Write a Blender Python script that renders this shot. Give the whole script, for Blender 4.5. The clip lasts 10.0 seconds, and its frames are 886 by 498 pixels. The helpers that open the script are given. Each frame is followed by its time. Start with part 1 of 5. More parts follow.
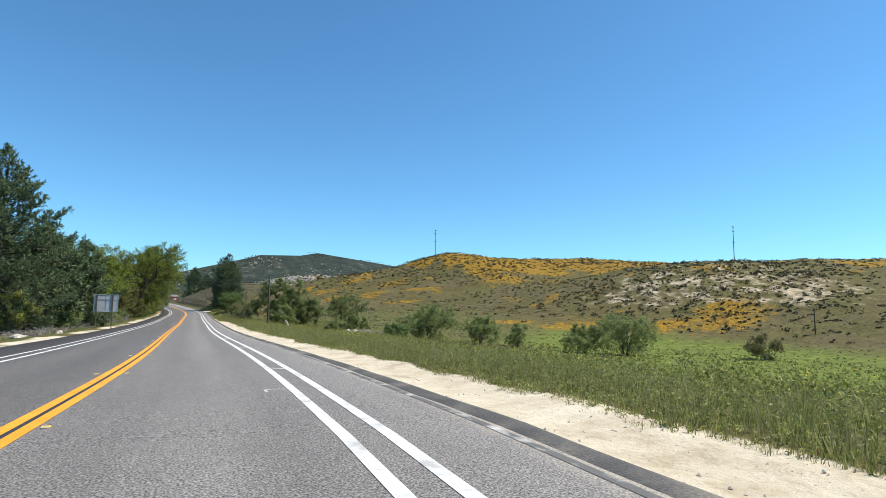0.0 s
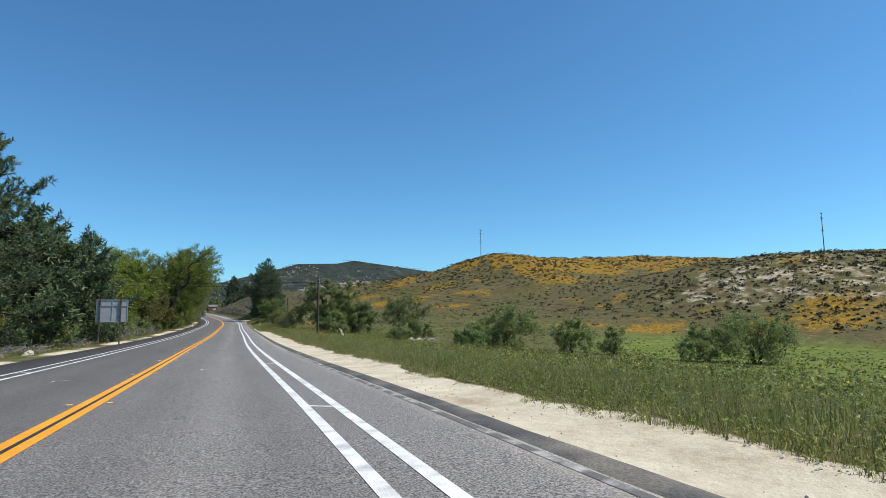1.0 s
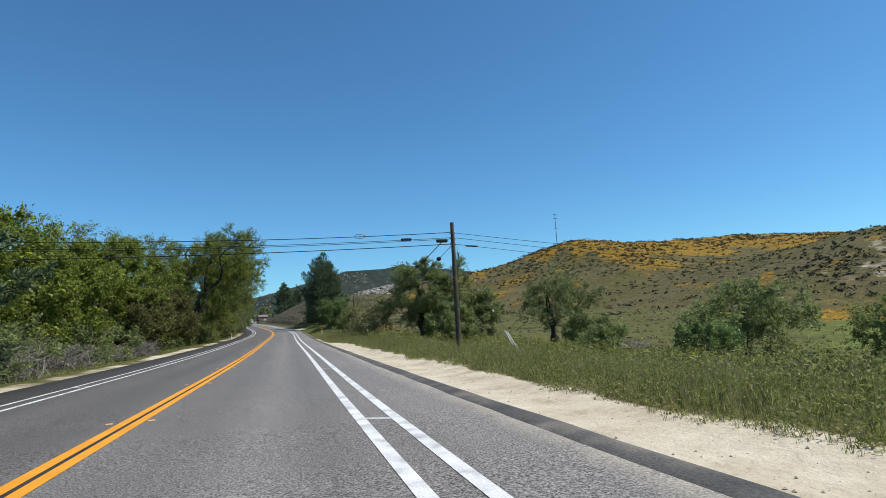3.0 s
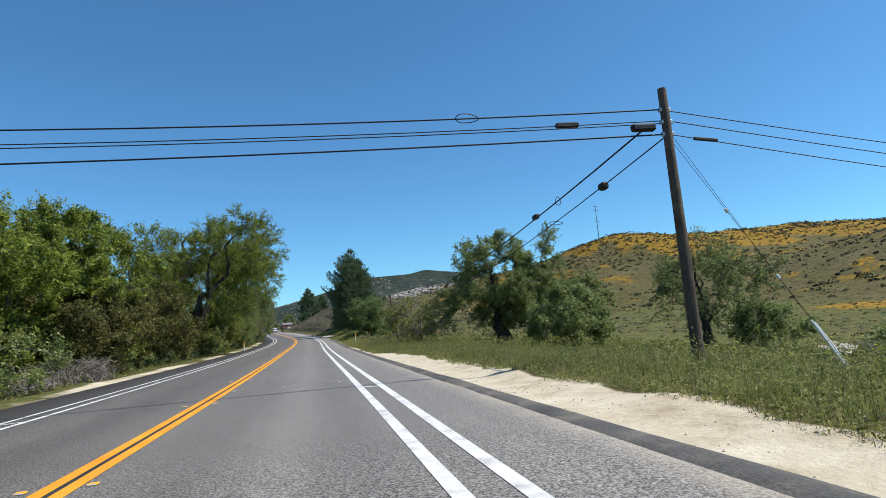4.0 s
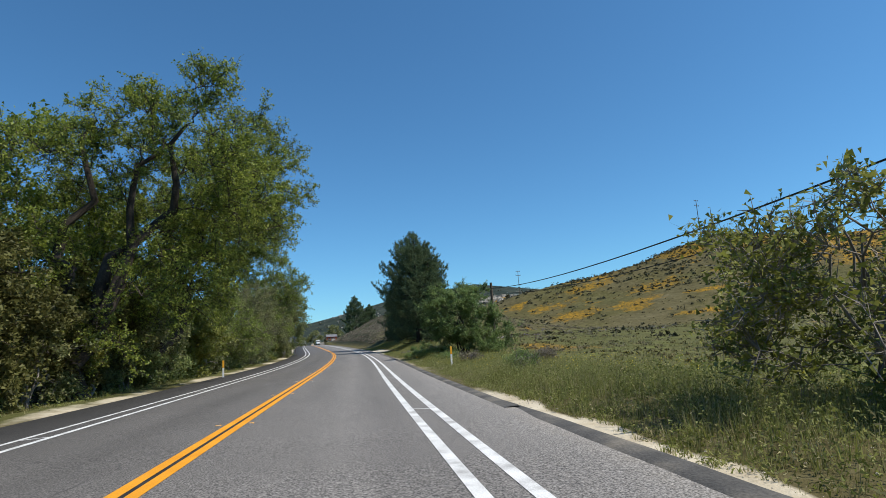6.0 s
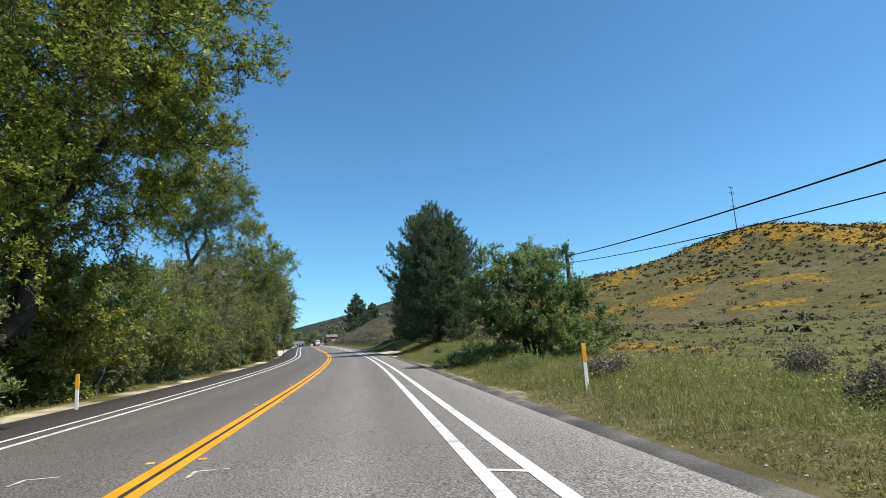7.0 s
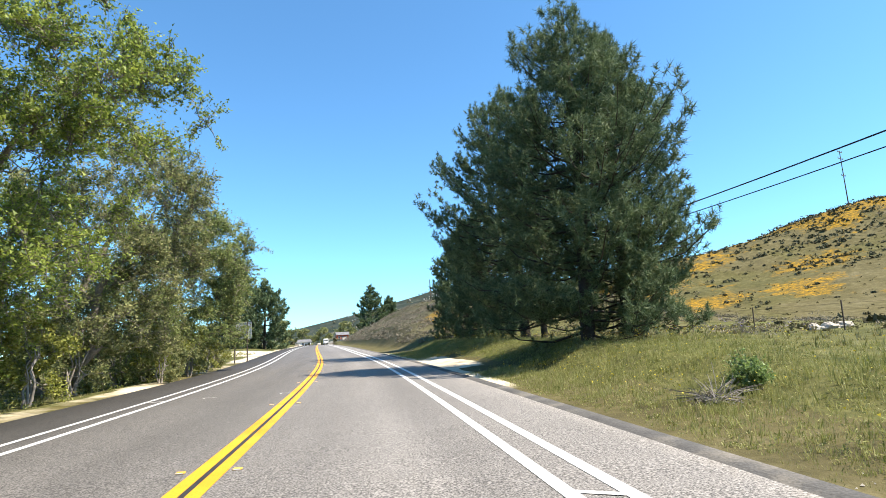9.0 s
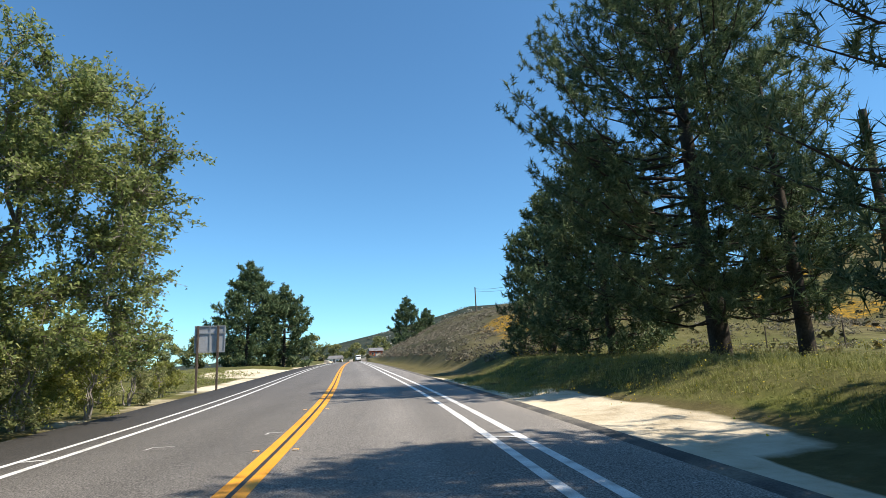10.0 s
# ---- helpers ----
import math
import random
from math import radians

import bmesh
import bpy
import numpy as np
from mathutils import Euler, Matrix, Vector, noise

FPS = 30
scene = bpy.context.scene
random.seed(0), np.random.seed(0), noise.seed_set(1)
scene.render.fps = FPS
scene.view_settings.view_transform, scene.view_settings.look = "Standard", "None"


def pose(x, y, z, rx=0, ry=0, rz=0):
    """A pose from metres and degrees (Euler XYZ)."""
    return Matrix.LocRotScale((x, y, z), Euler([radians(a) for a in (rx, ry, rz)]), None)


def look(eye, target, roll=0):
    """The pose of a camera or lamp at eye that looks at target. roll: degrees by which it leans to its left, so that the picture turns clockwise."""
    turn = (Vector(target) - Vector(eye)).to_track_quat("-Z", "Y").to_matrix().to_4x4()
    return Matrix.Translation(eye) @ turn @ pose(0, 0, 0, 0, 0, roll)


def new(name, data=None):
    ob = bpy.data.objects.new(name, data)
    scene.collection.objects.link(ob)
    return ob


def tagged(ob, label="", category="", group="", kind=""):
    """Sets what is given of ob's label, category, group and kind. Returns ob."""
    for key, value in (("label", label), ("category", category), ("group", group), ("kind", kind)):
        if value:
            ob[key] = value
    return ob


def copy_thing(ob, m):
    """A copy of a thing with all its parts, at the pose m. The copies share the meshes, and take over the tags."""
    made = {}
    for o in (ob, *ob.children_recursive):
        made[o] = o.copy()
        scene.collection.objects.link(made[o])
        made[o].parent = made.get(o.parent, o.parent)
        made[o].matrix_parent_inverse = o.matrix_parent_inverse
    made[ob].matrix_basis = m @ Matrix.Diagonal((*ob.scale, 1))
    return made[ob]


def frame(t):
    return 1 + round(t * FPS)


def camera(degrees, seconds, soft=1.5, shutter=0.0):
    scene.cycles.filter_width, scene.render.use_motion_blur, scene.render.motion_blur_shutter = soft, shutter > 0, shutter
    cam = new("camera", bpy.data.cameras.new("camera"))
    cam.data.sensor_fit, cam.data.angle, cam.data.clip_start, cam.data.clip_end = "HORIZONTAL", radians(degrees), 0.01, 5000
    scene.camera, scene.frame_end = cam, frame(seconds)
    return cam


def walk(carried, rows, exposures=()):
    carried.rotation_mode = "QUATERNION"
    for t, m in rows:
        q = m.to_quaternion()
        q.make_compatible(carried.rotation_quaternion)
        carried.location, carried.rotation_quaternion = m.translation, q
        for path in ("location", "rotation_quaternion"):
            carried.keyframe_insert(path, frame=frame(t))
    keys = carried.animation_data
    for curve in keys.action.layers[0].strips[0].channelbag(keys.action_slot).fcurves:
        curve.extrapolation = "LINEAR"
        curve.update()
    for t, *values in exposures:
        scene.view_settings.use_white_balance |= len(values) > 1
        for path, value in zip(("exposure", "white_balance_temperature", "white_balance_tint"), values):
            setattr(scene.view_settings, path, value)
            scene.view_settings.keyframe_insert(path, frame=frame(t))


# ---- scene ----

# ---------------------------------------------------------------- camera
cam = camera(75.1, 10.0, soft=0.7)
# seconds, x, y, z, yaw to the left, pitch up, lean to the left
ROWS = [
    (0.0, 0.99, 13.42, 1.31, -23.21, 6.16, 0.63),
    (0.5, 1.45, 22.47, 1.18, -21.45, 6.25, 0.15),
    (1.0, 1.72, 31.56, 1.03, -19.82, 6.68, -0.63),
    (1.5, 1.74, 40.88, 0.93, -18.77, 6.97, -0.95),
    (2.0, 1.72, 50.37, 0.75, -17.78, 6.88, -1.39),
    (2.5, 1.57, 59.93, 0.64, -16.63, 6.91, -2.28),
    (4.0, 1.64, 88.26, 0.35, -13.34, 7.69, -4.72),
    (4.5, 1.59, 97.63, 0.40, -12.06, 8.07, -4.47),
    (5.0, 1.59, 107.17, 0.38, -10.44, 8.60, -4.15),
    (5.5, 1.63, 116.76, 0.43, -9.11, 9.29, -3.67),
    (7.0, 1.52, 145.29, 0.57, -8.68, 9.69, -3.53),
    (7.5, 1.47, 154.64, 0.59, -8.40, 9.69, -3.67),
    (8.0, 1.37, 163.89, 0.74, -8.41, 9.58, -3.91),
    (8.5, 1.22, 173.35, 0.91, -7.50, 9.54, -3.40),
    (9.0, 0.89, 182.69, 1.15, -7.34, 9.76, -2.95),
    (9.5, 0.59, 192.31, 1.30, -5.60, 10.95, -2.64),
    (10.0, 0.26, 202.02, 1.54, -3.99, 11.57, -2.50),
]
walk(cam, [(t, pose(x, y, z, 90 + pitch, 0, yaw) @ pose(0, 0, 0, 0, 0, lean)) for t, x, y, z, yaw, pitch, lean in ROWS],
     exposures=[(0.0, 0.50, 6400, 10), (0.5, 0.32, 6280, 10), (1.0, 0.18, 6220, 10), (2.5, 0.06, 6180, 10), (4.2, 0.28, 6200, 10), (5.5, 0.10, 6180, 10), (7.0, 0.44, 6520, 10), (7.5, 0.76, 6650, 10), (8.5, 1.27, 6720, 11), (9.0, 1.25, 6720, 11), (9.5, 1.06, 6720, 11), (10.0, 0.68, 6720, 11)])

# ---------------------------------------------------------------- sky and sun
SUN_UP, SUN_AZ = 54.5, 110.6          # elevation; bearing from +y towards +x
world = bpy.data.worlds.new("sky")
scene.world = world
world.use_nodes = True
wn = world.node_tree.nodes
sky = wn.new("ShaderNodeTexSky")
sky.sky_type = "NISHITA"
sky.sun_disc = False
sky.sun_elevation, sky.sun_rotation = radians(SUN_UP), radians(SUN_AZ)
sky.altitude, sky.air_density, sky.dust_density, sky.ozone_density = 900, 1.0, 0.5, 3.0
deep = wn.new("ShaderNodeMix")
deep.data_type, deep.blend_type = "RGBA", "MULTIPLY"
deep.inputs[0].default_value = 1.0
deep.inputs[7].default_value = (0.61, 1.0, 1.13, 1)
world.node_tree.links.new(sky.outputs[0], deep.inputs[6])
world.node_tree.links.new(deep.outputs[2], wn["Background"].inputs[0])
wn["Background"].inputs[1].default_value = 0.11
sun_data = bpy.data.lights.new("sun", "SUN")
sun_data.energy, sun_data.angle, sun_data.color = 4.9, radians(0.53), (1.0, 0.92, 0.79)
sun_ob = new("sun", sun_data)
sun_to = Vector((math.sin(radians(SUN_AZ)) * math.cos(radians(SUN_UP)), math.cos(radians(SUN_AZ)) * math.cos(radians(SUN_UP)), math.sin(radians(SUN_UP))))
sun_ob.matrix_world = look(sun_to * 300, (0, 0, 0))


# ---------------------------------------------------------------- materials
def material(name, colours, scale=1.0, rough=0.9, bump=0.0, bump_scale=40.0, fine=0.0, coords="position", translucent=0.0, island=0.0, metal=0.0, per_object=0.0, spec=0.3):
    """A surface of two to four colours mixed by noise at scale, with finer grain, relief and variation from leaf to leaf."""
    m = bpy.data.materials.new(name)
    m.use_nodes = True
    nt = m.node_tree
    n, l = nt.nodes, nt.links.new
    b = n["Principled BSDF"]
    b.inputs["Roughness"].default_value = rough
    b.inputs["Metallic"].default_value = metal
    b.inputs["Specular IOR Level"].default_value = spec
    geo = n.new("ShaderNodeNewGeometry")
    pos = geo.outputs["Position"]
    if coords == "object":
        pos = n.new("ShaderNodeTexCoord").outputs["Object"]
    big = n.new("ShaderNodeTexNoise")
    big.inputs["Scale"].default_value, big.inputs["Detail"].default_value = scale, 6
    l(pos, big.inputs["Vector"])
    ramp = n.new("ShaderNodeValToRGB")
    el = ramp.color_ramp.elements
    while len(el) < len(colours):
        el.new(0.5)
    for i, c in enumerate(colours):
        el[i].position = 0.3 + 0.4 * i / max(1, len(colours) - 1)
        el[i].color = (*c, 1)
    fac = big.outputs["Fac"]
    if island:
        mix = n.new("ShaderNodeMix")
        mix.inputs[0].default_value = island
        l(fac, mix.inputs[2])
        l(geo.outputs["Random Per Island"], mix.inputs[3])
        fac = mix.outputs[0]
    if per_object:
        info = n.new("ShaderNodeObjectInfo")
        add = n.new("ShaderNodeMath")
        add.operation = "MULTIPLY_ADD"
        l(info.outputs["Random"], add.inputs[0])
        add.inputs[1].default_value = per_object
        l(fac, add.inputs[2])
        sub = n.new("ShaderNodeMath")
        sub.operation = "SUBTRACT"
        l(add.outputs[0], sub.inputs[0])
        sub.inputs[1].default_value = per_object / 2
        fac = sub.outputs[0]
    l(fac, ramp.inputs[0])
    col = ramp.outputs[0]
    if fine:
        fn = n.new("ShaderNodeTexNoise")
        fn.inputs["Scale"].default_value, fn.inputs["Detail"].default_value = bump_scale, 3
        l(pos, fn.inputs["Vector"])
        mr = n.new("ShaderNodeMapRange")
        mr.inputs[1].default_value, mr.inputs[2].default_value = 0.3, 0.7
        mr.inputs[3].default_value, mr.inputs[4].default_value = 1 - fine, 1 + fine
        l(fn.outputs["Fac"], mr.inputs[0])
        mul = n.new("ShaderNodeMix")
        mul.data_type, mul.blend_type = "RGBA", "MULTIPLY"
        mul.inputs[0].default_value = 1
        l(col, mul.inputs[6])
        l(mr.outputs[0], mul.inputs[7])
        col = mul.outputs[2]
    l(col, b.inputs["Base Color"])
    if bump:
        bn = n.new("ShaderNodeTexNoise")
        bn.inputs["Scale"].default_value, bn.inputs["Detail"].default_value = bump_scale, 4
        l(pos, bn.inputs["Vector"])
        bp = n.new("ShaderNodeBump")
        bp.inputs["Strength"].default_value, bp.inputs["Distance"].default_value = bump, 0.02
        l(bn.outputs["Fac"], bp.inputs["Height"])
        l(bp.outputs[0], b.inputs["Normal"])
    if translucent:
        tr = n.new("ShaderNodeBsdfTranslucent")
        l(col, tr.inputs[0])
        ms = n.new("ShaderNodeMixShader")
        ms.inputs[0].default_value = translucent
        l(b.outputs[0], ms.inputs[1])
        l(tr.outputs[0], ms.inputs[2])
        l(ms.outputs[0], n["Material Output"].inputs[0])
    return m


PAINT_WHITE = material("white_road_paint", [(0.40, 0.39, 0.37), (0.66, 0.655, 0.635), (0.78, 0.78, 0.76)], 2.8, 0.6, 0.3, 60, 0.18)
PAINT_OLD = material("worn_white_paint", [(0.115, 0.110, 0.102), (0.125, 0.120, 0.112), (0.48, 0.47, 0.44)], 2.2, 0.8, 0.3, 60, 0.2)
PAINT_SPRAY = material("sprayed_white_paint", [(0.14, 0.14, 0.13), (0.50, 0.49, 0.47), (0.62, 0.61, 0.59)], 6.0, 0.8, 0.3, 60, 0.2)
PAINT_YELLOW = material("yellow_road_paint", [(0.68, 0.265, 0.012), (0.80, 0.36, 0.022)], 1.2, 0.6, 0.3, 60, 0.12)
MARKER_YELLOW = material("yellow_marker", [(0.75, 0.33, 0.02), (0.85, 0.45, 0.05)], 4, 0.4)
MARKER_BASE = material("white_marker_plastic", [(0.7, 0.7, 0.68), (0.82, 0.82, 0.8)], 4, 0.5)
BLACK_SEAL = material("crack_sealer", [(0.02, 0.02, 0.02), (0.045, 0.045, 0.045)], 4, 0.6)
DIKE = material("asphalt_dike", [(0.06, 0.058, 0.055), (0.095, 0.09, 0.083), (0.19, 0.17, 0.14)], 1.1, 0.95, 0.7, 30, 0.25)
WOOD_POLE = material("weathered_pole_wood", [(0.055, 0.042, 0.032), (0.13, 0.10, 0.075)], 2.5, 0.9, 0.5, 25, 0.25)
CABLE = material("black_cable", [(0.012, 0.012, 0.013), (0.03, 0.03, 0.03)], 2, 0.6)
STEEL = material("galvanised_steel", [(0.35, 0.36, 0.37), (0.5, 0.51, 0.52)], 2.0, 0.45, 0.1, 20, 0.1, metal=0.7)
ALUMINIUM = material("grey_sign_back", [(0.30, 0.32, 0.35), (0.42, 0.44, 0.47)], 1.5, 0.5, 0.1, 20, 0.1, metal=0.3)
RUST = material("dark_steel_post", [(0.05, 0.04, 0.035), (0.12, 0.09, 0.07)], 3.0, 0.8, 0.2, 20, 0.2)
ROCK = material("pale_granite", [(0.30, 0.26, 0.21), (0.55, 0.50, 0.43)], 1.2, 0.9, 0.8, 8, 0.2, coords="object")
BARK_DARK = material("dark_bark", [(0.030, 0.024, 0.019), (0.075, 0.060, 0.047)], 2.0, 0.95, 0.8, 14, 0.3)
BARK_PALE = material("pale_bark", [(0.09, 0.078, 0.062), (0.24, 0.21, 0.175)], 1.2, 0.95, 0.8, 12, 0.3)
TWIG_GREY = material("dry_grey_twigs", [(0.144, 0.126, 0.108), (0.306, 0.279, 0.252)], 1.0, 0.95)
LEAF_COTTON = material("cottonwood_leaves", [(0.080, 0.114, 0.019), (0.191, 0.240, 0.034), (0.357, 0.401, 0.070)], 0.55, 0.55, island=0.42, translucent=0.50, spec=0.4)
LEAF_SPRING = material("spring_leaves", [(0.081, 0.121, 0.024), (0.194, 0.254, 0.045), (0.361, 0.423, 0.091)], 0.55, 0.55, island=0.42, translucent=0.50, spec=0.4)
LEAF_WILLOW = material("willow_leaves", [(0.092, 0.116, 0.043), (0.205, 0.230, 0.087), (0.385, 0.382, 0.179)], 0.55, 0.6, island=0.42, translucent=0.48)
LEAF_BROWN = material("bronze_brush_leaves", [(0.060, 0.062, 0.018), (0.118, 0.116, 0.032), (0.190, 0.186, 0.056)], 0.55, 0.6, island=0.42, translucent=0.38)
LEAF_GREY = material("grey_green_leaves", [(0.105, 0.145, 0.045), (0.210, 0.262, 0.085), (0.350, 0.390, 0.155)], 0.55, 0.6, island=0.42, translucent=0.48)
LEAF_ASH = material("fresh_green_leaves", [(0.085, 0.139, 0.040), (0.175, 0.260, 0.076), (0.302, 0.382, 0.131)], 0.55, 0.5, island=0.42, translucent=0.42, spec=0.4)
LEAF_YELLOW = material("yellow_green_leaves", [(0.130, 0.150, 0.026), (0.230, 0.250, 0.048), (0.330, 0.325, 0.085)], 0.55, 0.6, island=0.42, translucent=0.34)
NEEDLES = material("pine_needles", [(0.0447, 0.0742, 0.0341), (0.0953, 0.1412, 0.0624), (0.1813, 0.2295, 0.113)], 0.3, 0.6, island=0.5, translucent=0.30, spec=0.25)
SAGE_GREY = material("grey_sage_leaves", [(0.094, 0.083, 0.058), (0.172, 0.148, 0.108), (0.281, 0.250, 0.192)], 0.2, 0.9, island=0.5, translucent=0.15)
HERB = material("dry_herbs", [(0.064, 0.061, 0.024), (0.119, 0.102, 0.043), (0.204, 0.170, 0.085)], 0.2, 0.9, island=0.5, translucent=0.2)
GULLY = material("brown_brush_leaves", [(0.070, 0.052, 0.036), (0.120, 0.092, 0.060), (0.190, 0.155, 0.095)], 0.3, 0.9, island=0.5, translucent=0.15)
SAGE = material("chaparral_leaves", [(0.045, 0.042, 0.022), (0.080, 0.075, 0.036), (0.140, 0.125, 0.066)], 0.15, 0.85, island=0.5)
GRASS = material("verge_grass_blades", [(0.1084, 0.1271, 0.0273), (0.2059, 0.2285, 0.0554), (0.3705, 0.3791, 0.1349)], 0.7, 0.7, island=0.5, translucent=0.50)
MEADOW_GRASS = material("wet_meadow_grass", [(0.070, 0.090, 0.022), (0.135, 0.165, 0.036), (0.220, 0.250, 0.060)], 0.12, 0.75, island=0.4, translucent=0.4)
GRASS_BANK = material("bank_grass_blades", [(0.1386, 0.1591, 0.0369), (0.2444, 0.2526, 0.073), (0.3985, 0.3895, 0.1665)], 0.8, 0.75, island=0.5, translucent=0.4)
GRASS_DRY = material("dry_grass_blades", [(0.1332, 0.1404, 0.0405), (0.2304, 0.2178, 0.0846), (0.3726, 0.3285, 0.1773)], 0.3, 0.8, island=0.5, translucent=0.3)
FLOWER_YELLOW = material("mustard_flowers", [(0.50, 0.38, 0.02), (0.68, 0.55, 0.05)], 1.0, 0.7, island=0.5, translucent=0.2)
LUPINE = material("lupine_flowers", [(0.16, 0.12, 0.30), (0.30, 0.24, 0.46)], 1.0, 0.8, island=0.5)
WALL_WHITE = material("white_wall_paint", [(0.70, 0.70, 0.68), (0.82, 0.82, 0.8)], 0.8, 0.7)
ROOF_GREY = material("grey_roofing", [(0.12, 0.12, 0.13), (0.2, 0.2, 0.21)], 1.0, 0.8)
RED_PAINT = material("faded_red_paint", [(0.40, 0.07, 0.03), (0.52, 0.12, 0.05)], 1.0, 0.6)
DARK_GLASS = material("dark_glass", [(0.02, 0.025, 0.03), (0.03, 0.035, 0.04)], 1, 0.1, spec=0.5)
RUBBER = material("tyre_rubber", [(0.015, 0.015, 0.015), (0.03, 0.03, 0.03)], 5, 0.9)


# ---------------------------------------------------------------- line of the road and lie of the land
PLAN = np.array([-3.78, -1.57, -0.45, -0.77, -0.99, -0.76, -0.83, -0.89, -0.66, -1.05, -2.18, -4.67, -7.04, -9.31, -11.53, -13.70, -15.83, -17.96, -20.09, -22.25, -24.41, -26.58])
RISE = np.array([0.50, -0.06, -0.77, -0.97, -0.85, -0.33, 0.46, 1.67, 2.59, 3.36, 4.13, 4.94, 5.79])


def spline(y, first, step, c):
    y = np.clip(np.asarray(y, float), first + step, first + step * (len(c) - 2) - 1e-6)
    j = np.clip(((y - first) / step).astype(int), 1, len(c) - 3)
    u = (y - first) / step - j
    return ((1 - u) ** 3 * c[j - 1] + (3 * u ** 3 - 6 * u ** 2 + 4) * c[j] + (-3 * u ** 3 + 3 * u ** 2 + 3 * u + 1) * c[j + 1] + u ** 3 * c[j + 2]) / 6


def road_x(y):
    """Centre line; past 440 m the road swings off to the left."""
    y = np.asarray(y, float)
    return spline(y, -20, 24, PLAN) - 0.002 * np.maximum(y - 440, 0) ** 2


def road_z(y):
    """Height of the road; it tips over a low crest past 425 m."""
    y = np.asarray(y, float)
    return spline(y, -20, 40, RISE) - 0.0006 * np.maximum(y - 425, 0) ** 2


def smooth(a, b, v):
    u = np.clip((np.asarray(v, float) - a) / (b - a), 0, 1)
    return u * u * (3 - 2 * u)


def wave(x, y, size, seed=0.0):
    """Cheap smooth unevenness, about -1 to 1."""
    x, y = np.asarray(x, float) / size + seed * 1.7, np.asarray(y, float) / size - seed
    return (np.sin(x * 1.9 + 1.3 * np.sin(y * 1.3 + seed)) * np.cos(y * 2.1 + 1.1 * np.sin(x * 1.1)) + 0.5 * np.sin(x * 4.3 + y * 3.1 + seed) * np.cos(y * 4.7 - x * 2.2) + 0.25 * np.sin(x * 9.1 - y * 7.3) * np.cos(y * 8.3 + x * 5.9)) / 1.5


def bell(x, y, cx, cy, sx, sy):
    return np.exp(-0.5 * (((x - cx) / sx) ** 2 + ((y - cy) / sy) ** 2))


def hill_foot(y):
    return np.interp(y, [-400, 0, 110, 170, 215, 245, 270, 300, 330, 900], [150, 126, 116.5, 86.4, 81.3, 69.3, 46.3, 34.3, 9, 9])


def ground(x, y):
    x, y = np.asarray(x, float), np.asarray(y, float)
    lat = x - road_x(y)
    base = road_z(np.minimum(y, 700))
    # right: verge, low meadow, bank under the pines, then the poppy hills
    s = np.maximum(lat - 7.6, 0)
    z = base - 6.2 * (1 - np.exp(-(s / 45) ** 1.3)) * (1 - smooth(112, 180, y)) * smooth(-300, -40, y)
    z = z + 0.9 * smooth(7.8, 11.0, lat) * smooth(178, 206, y) * (1 - smooth(330, 420, y))
    d = np.maximum(x - road_x(y) * smooth(250, 330, y) - hill_foot(y), 0)
    crown = np.interp(y, [60, 170, 250, 316, 420], [31.45, 28.63, 23.92, 32.73, 11.03])
    hill = crown * (1 - np.exp(-(d / 94.3) ** 1.5)) * (1 - 0.5 * smooth(420, 800, y))
    hill = hill + smooth(0, 60, d) * (5.9 * bell(x, y, 135, 322, 15, 40) - 2.75 * bell(x, y, 168, 255, 35, 26) + 4.4 * bell(x, y, 165, 190, 26, 30))
    hill = hill + smooth(0, 50, d) * 0.7 * wave(x, y, 20, 2.0) * (1 - 0.6 * smooth(300, 420, y))
    z = z + hill
    z = z + 14.5 * bell(x, y, 78, 455, 45, 40)
    # brushy bank on the right past the pines
    z = z + (2.0 * smooth(7.6, 12, lat) + 4.6 * smooth(9, 26, lat)) * smooth(236, 268, y) * (1 - smooth(350, 440, y)) * (1 - smooth(32, 62, lat))
    # left: a shallow drop under the trees, a rise at the driveway
    t = np.maximum(-lat - 6.3, 0)
    z = z - 0.35 * smooth(0, 6, t) * (1 - smooth(215, 240, y)) + 0.5 * smooth(1, 8, t) * smooth(236, 262, y)
    z = z - 1.5 * smooth(8, 60, t)
    # far ranges
    far = smooth(420, 900, y)
    z = z + far * 18
    rng = -20 * bell(x, y, -140, 1050, 260, 200) + 108.8 * bell(x, y, 60, 1500, 420, 220) + 13 * bell(x, y, 330, 1720, 110, 160) + 11 * bell(x, y, 215, 1730, 60, 120) + 147 * bell(x, y, 700, 1900, 420, 250) + 90 * bell(x, y, -900, 1600, 500, 300)
    rng = rng - 64 * smooth(110, -210, x) * smooth(1000, 1250, y) * (1 - smooth(2000, 2400, y))
    rng = rng - 17 * bell(x, y, 236, 1640, 34, 130) - 12 * bell(x, y, 70, 1500, 60, 150)
    z = z + rng + 30 * bell(x, y, 303, 1700, 42, 90) + 22 * bell(x, y, 150, 1600, 45, 80) + 22 * bell(x, y, 492, 1700, 110, 120) + far * 2.5 * wave(x, y, 60, 3.0)
    near = 0.05 * wave(x, y, 1.3, 5) + 0.10 * wave(x, y, 4.0, 6)
    z = z + near * smooth(6.2, 9, np.abs(lat))
    return np.where(np.abs(lat) < 6.6, base - 0.08, z - 0.08 * (1 - smooth(6.6, 7.5, np.abs(lat))))


def gz(x, y):
    return float(ground(x, y))


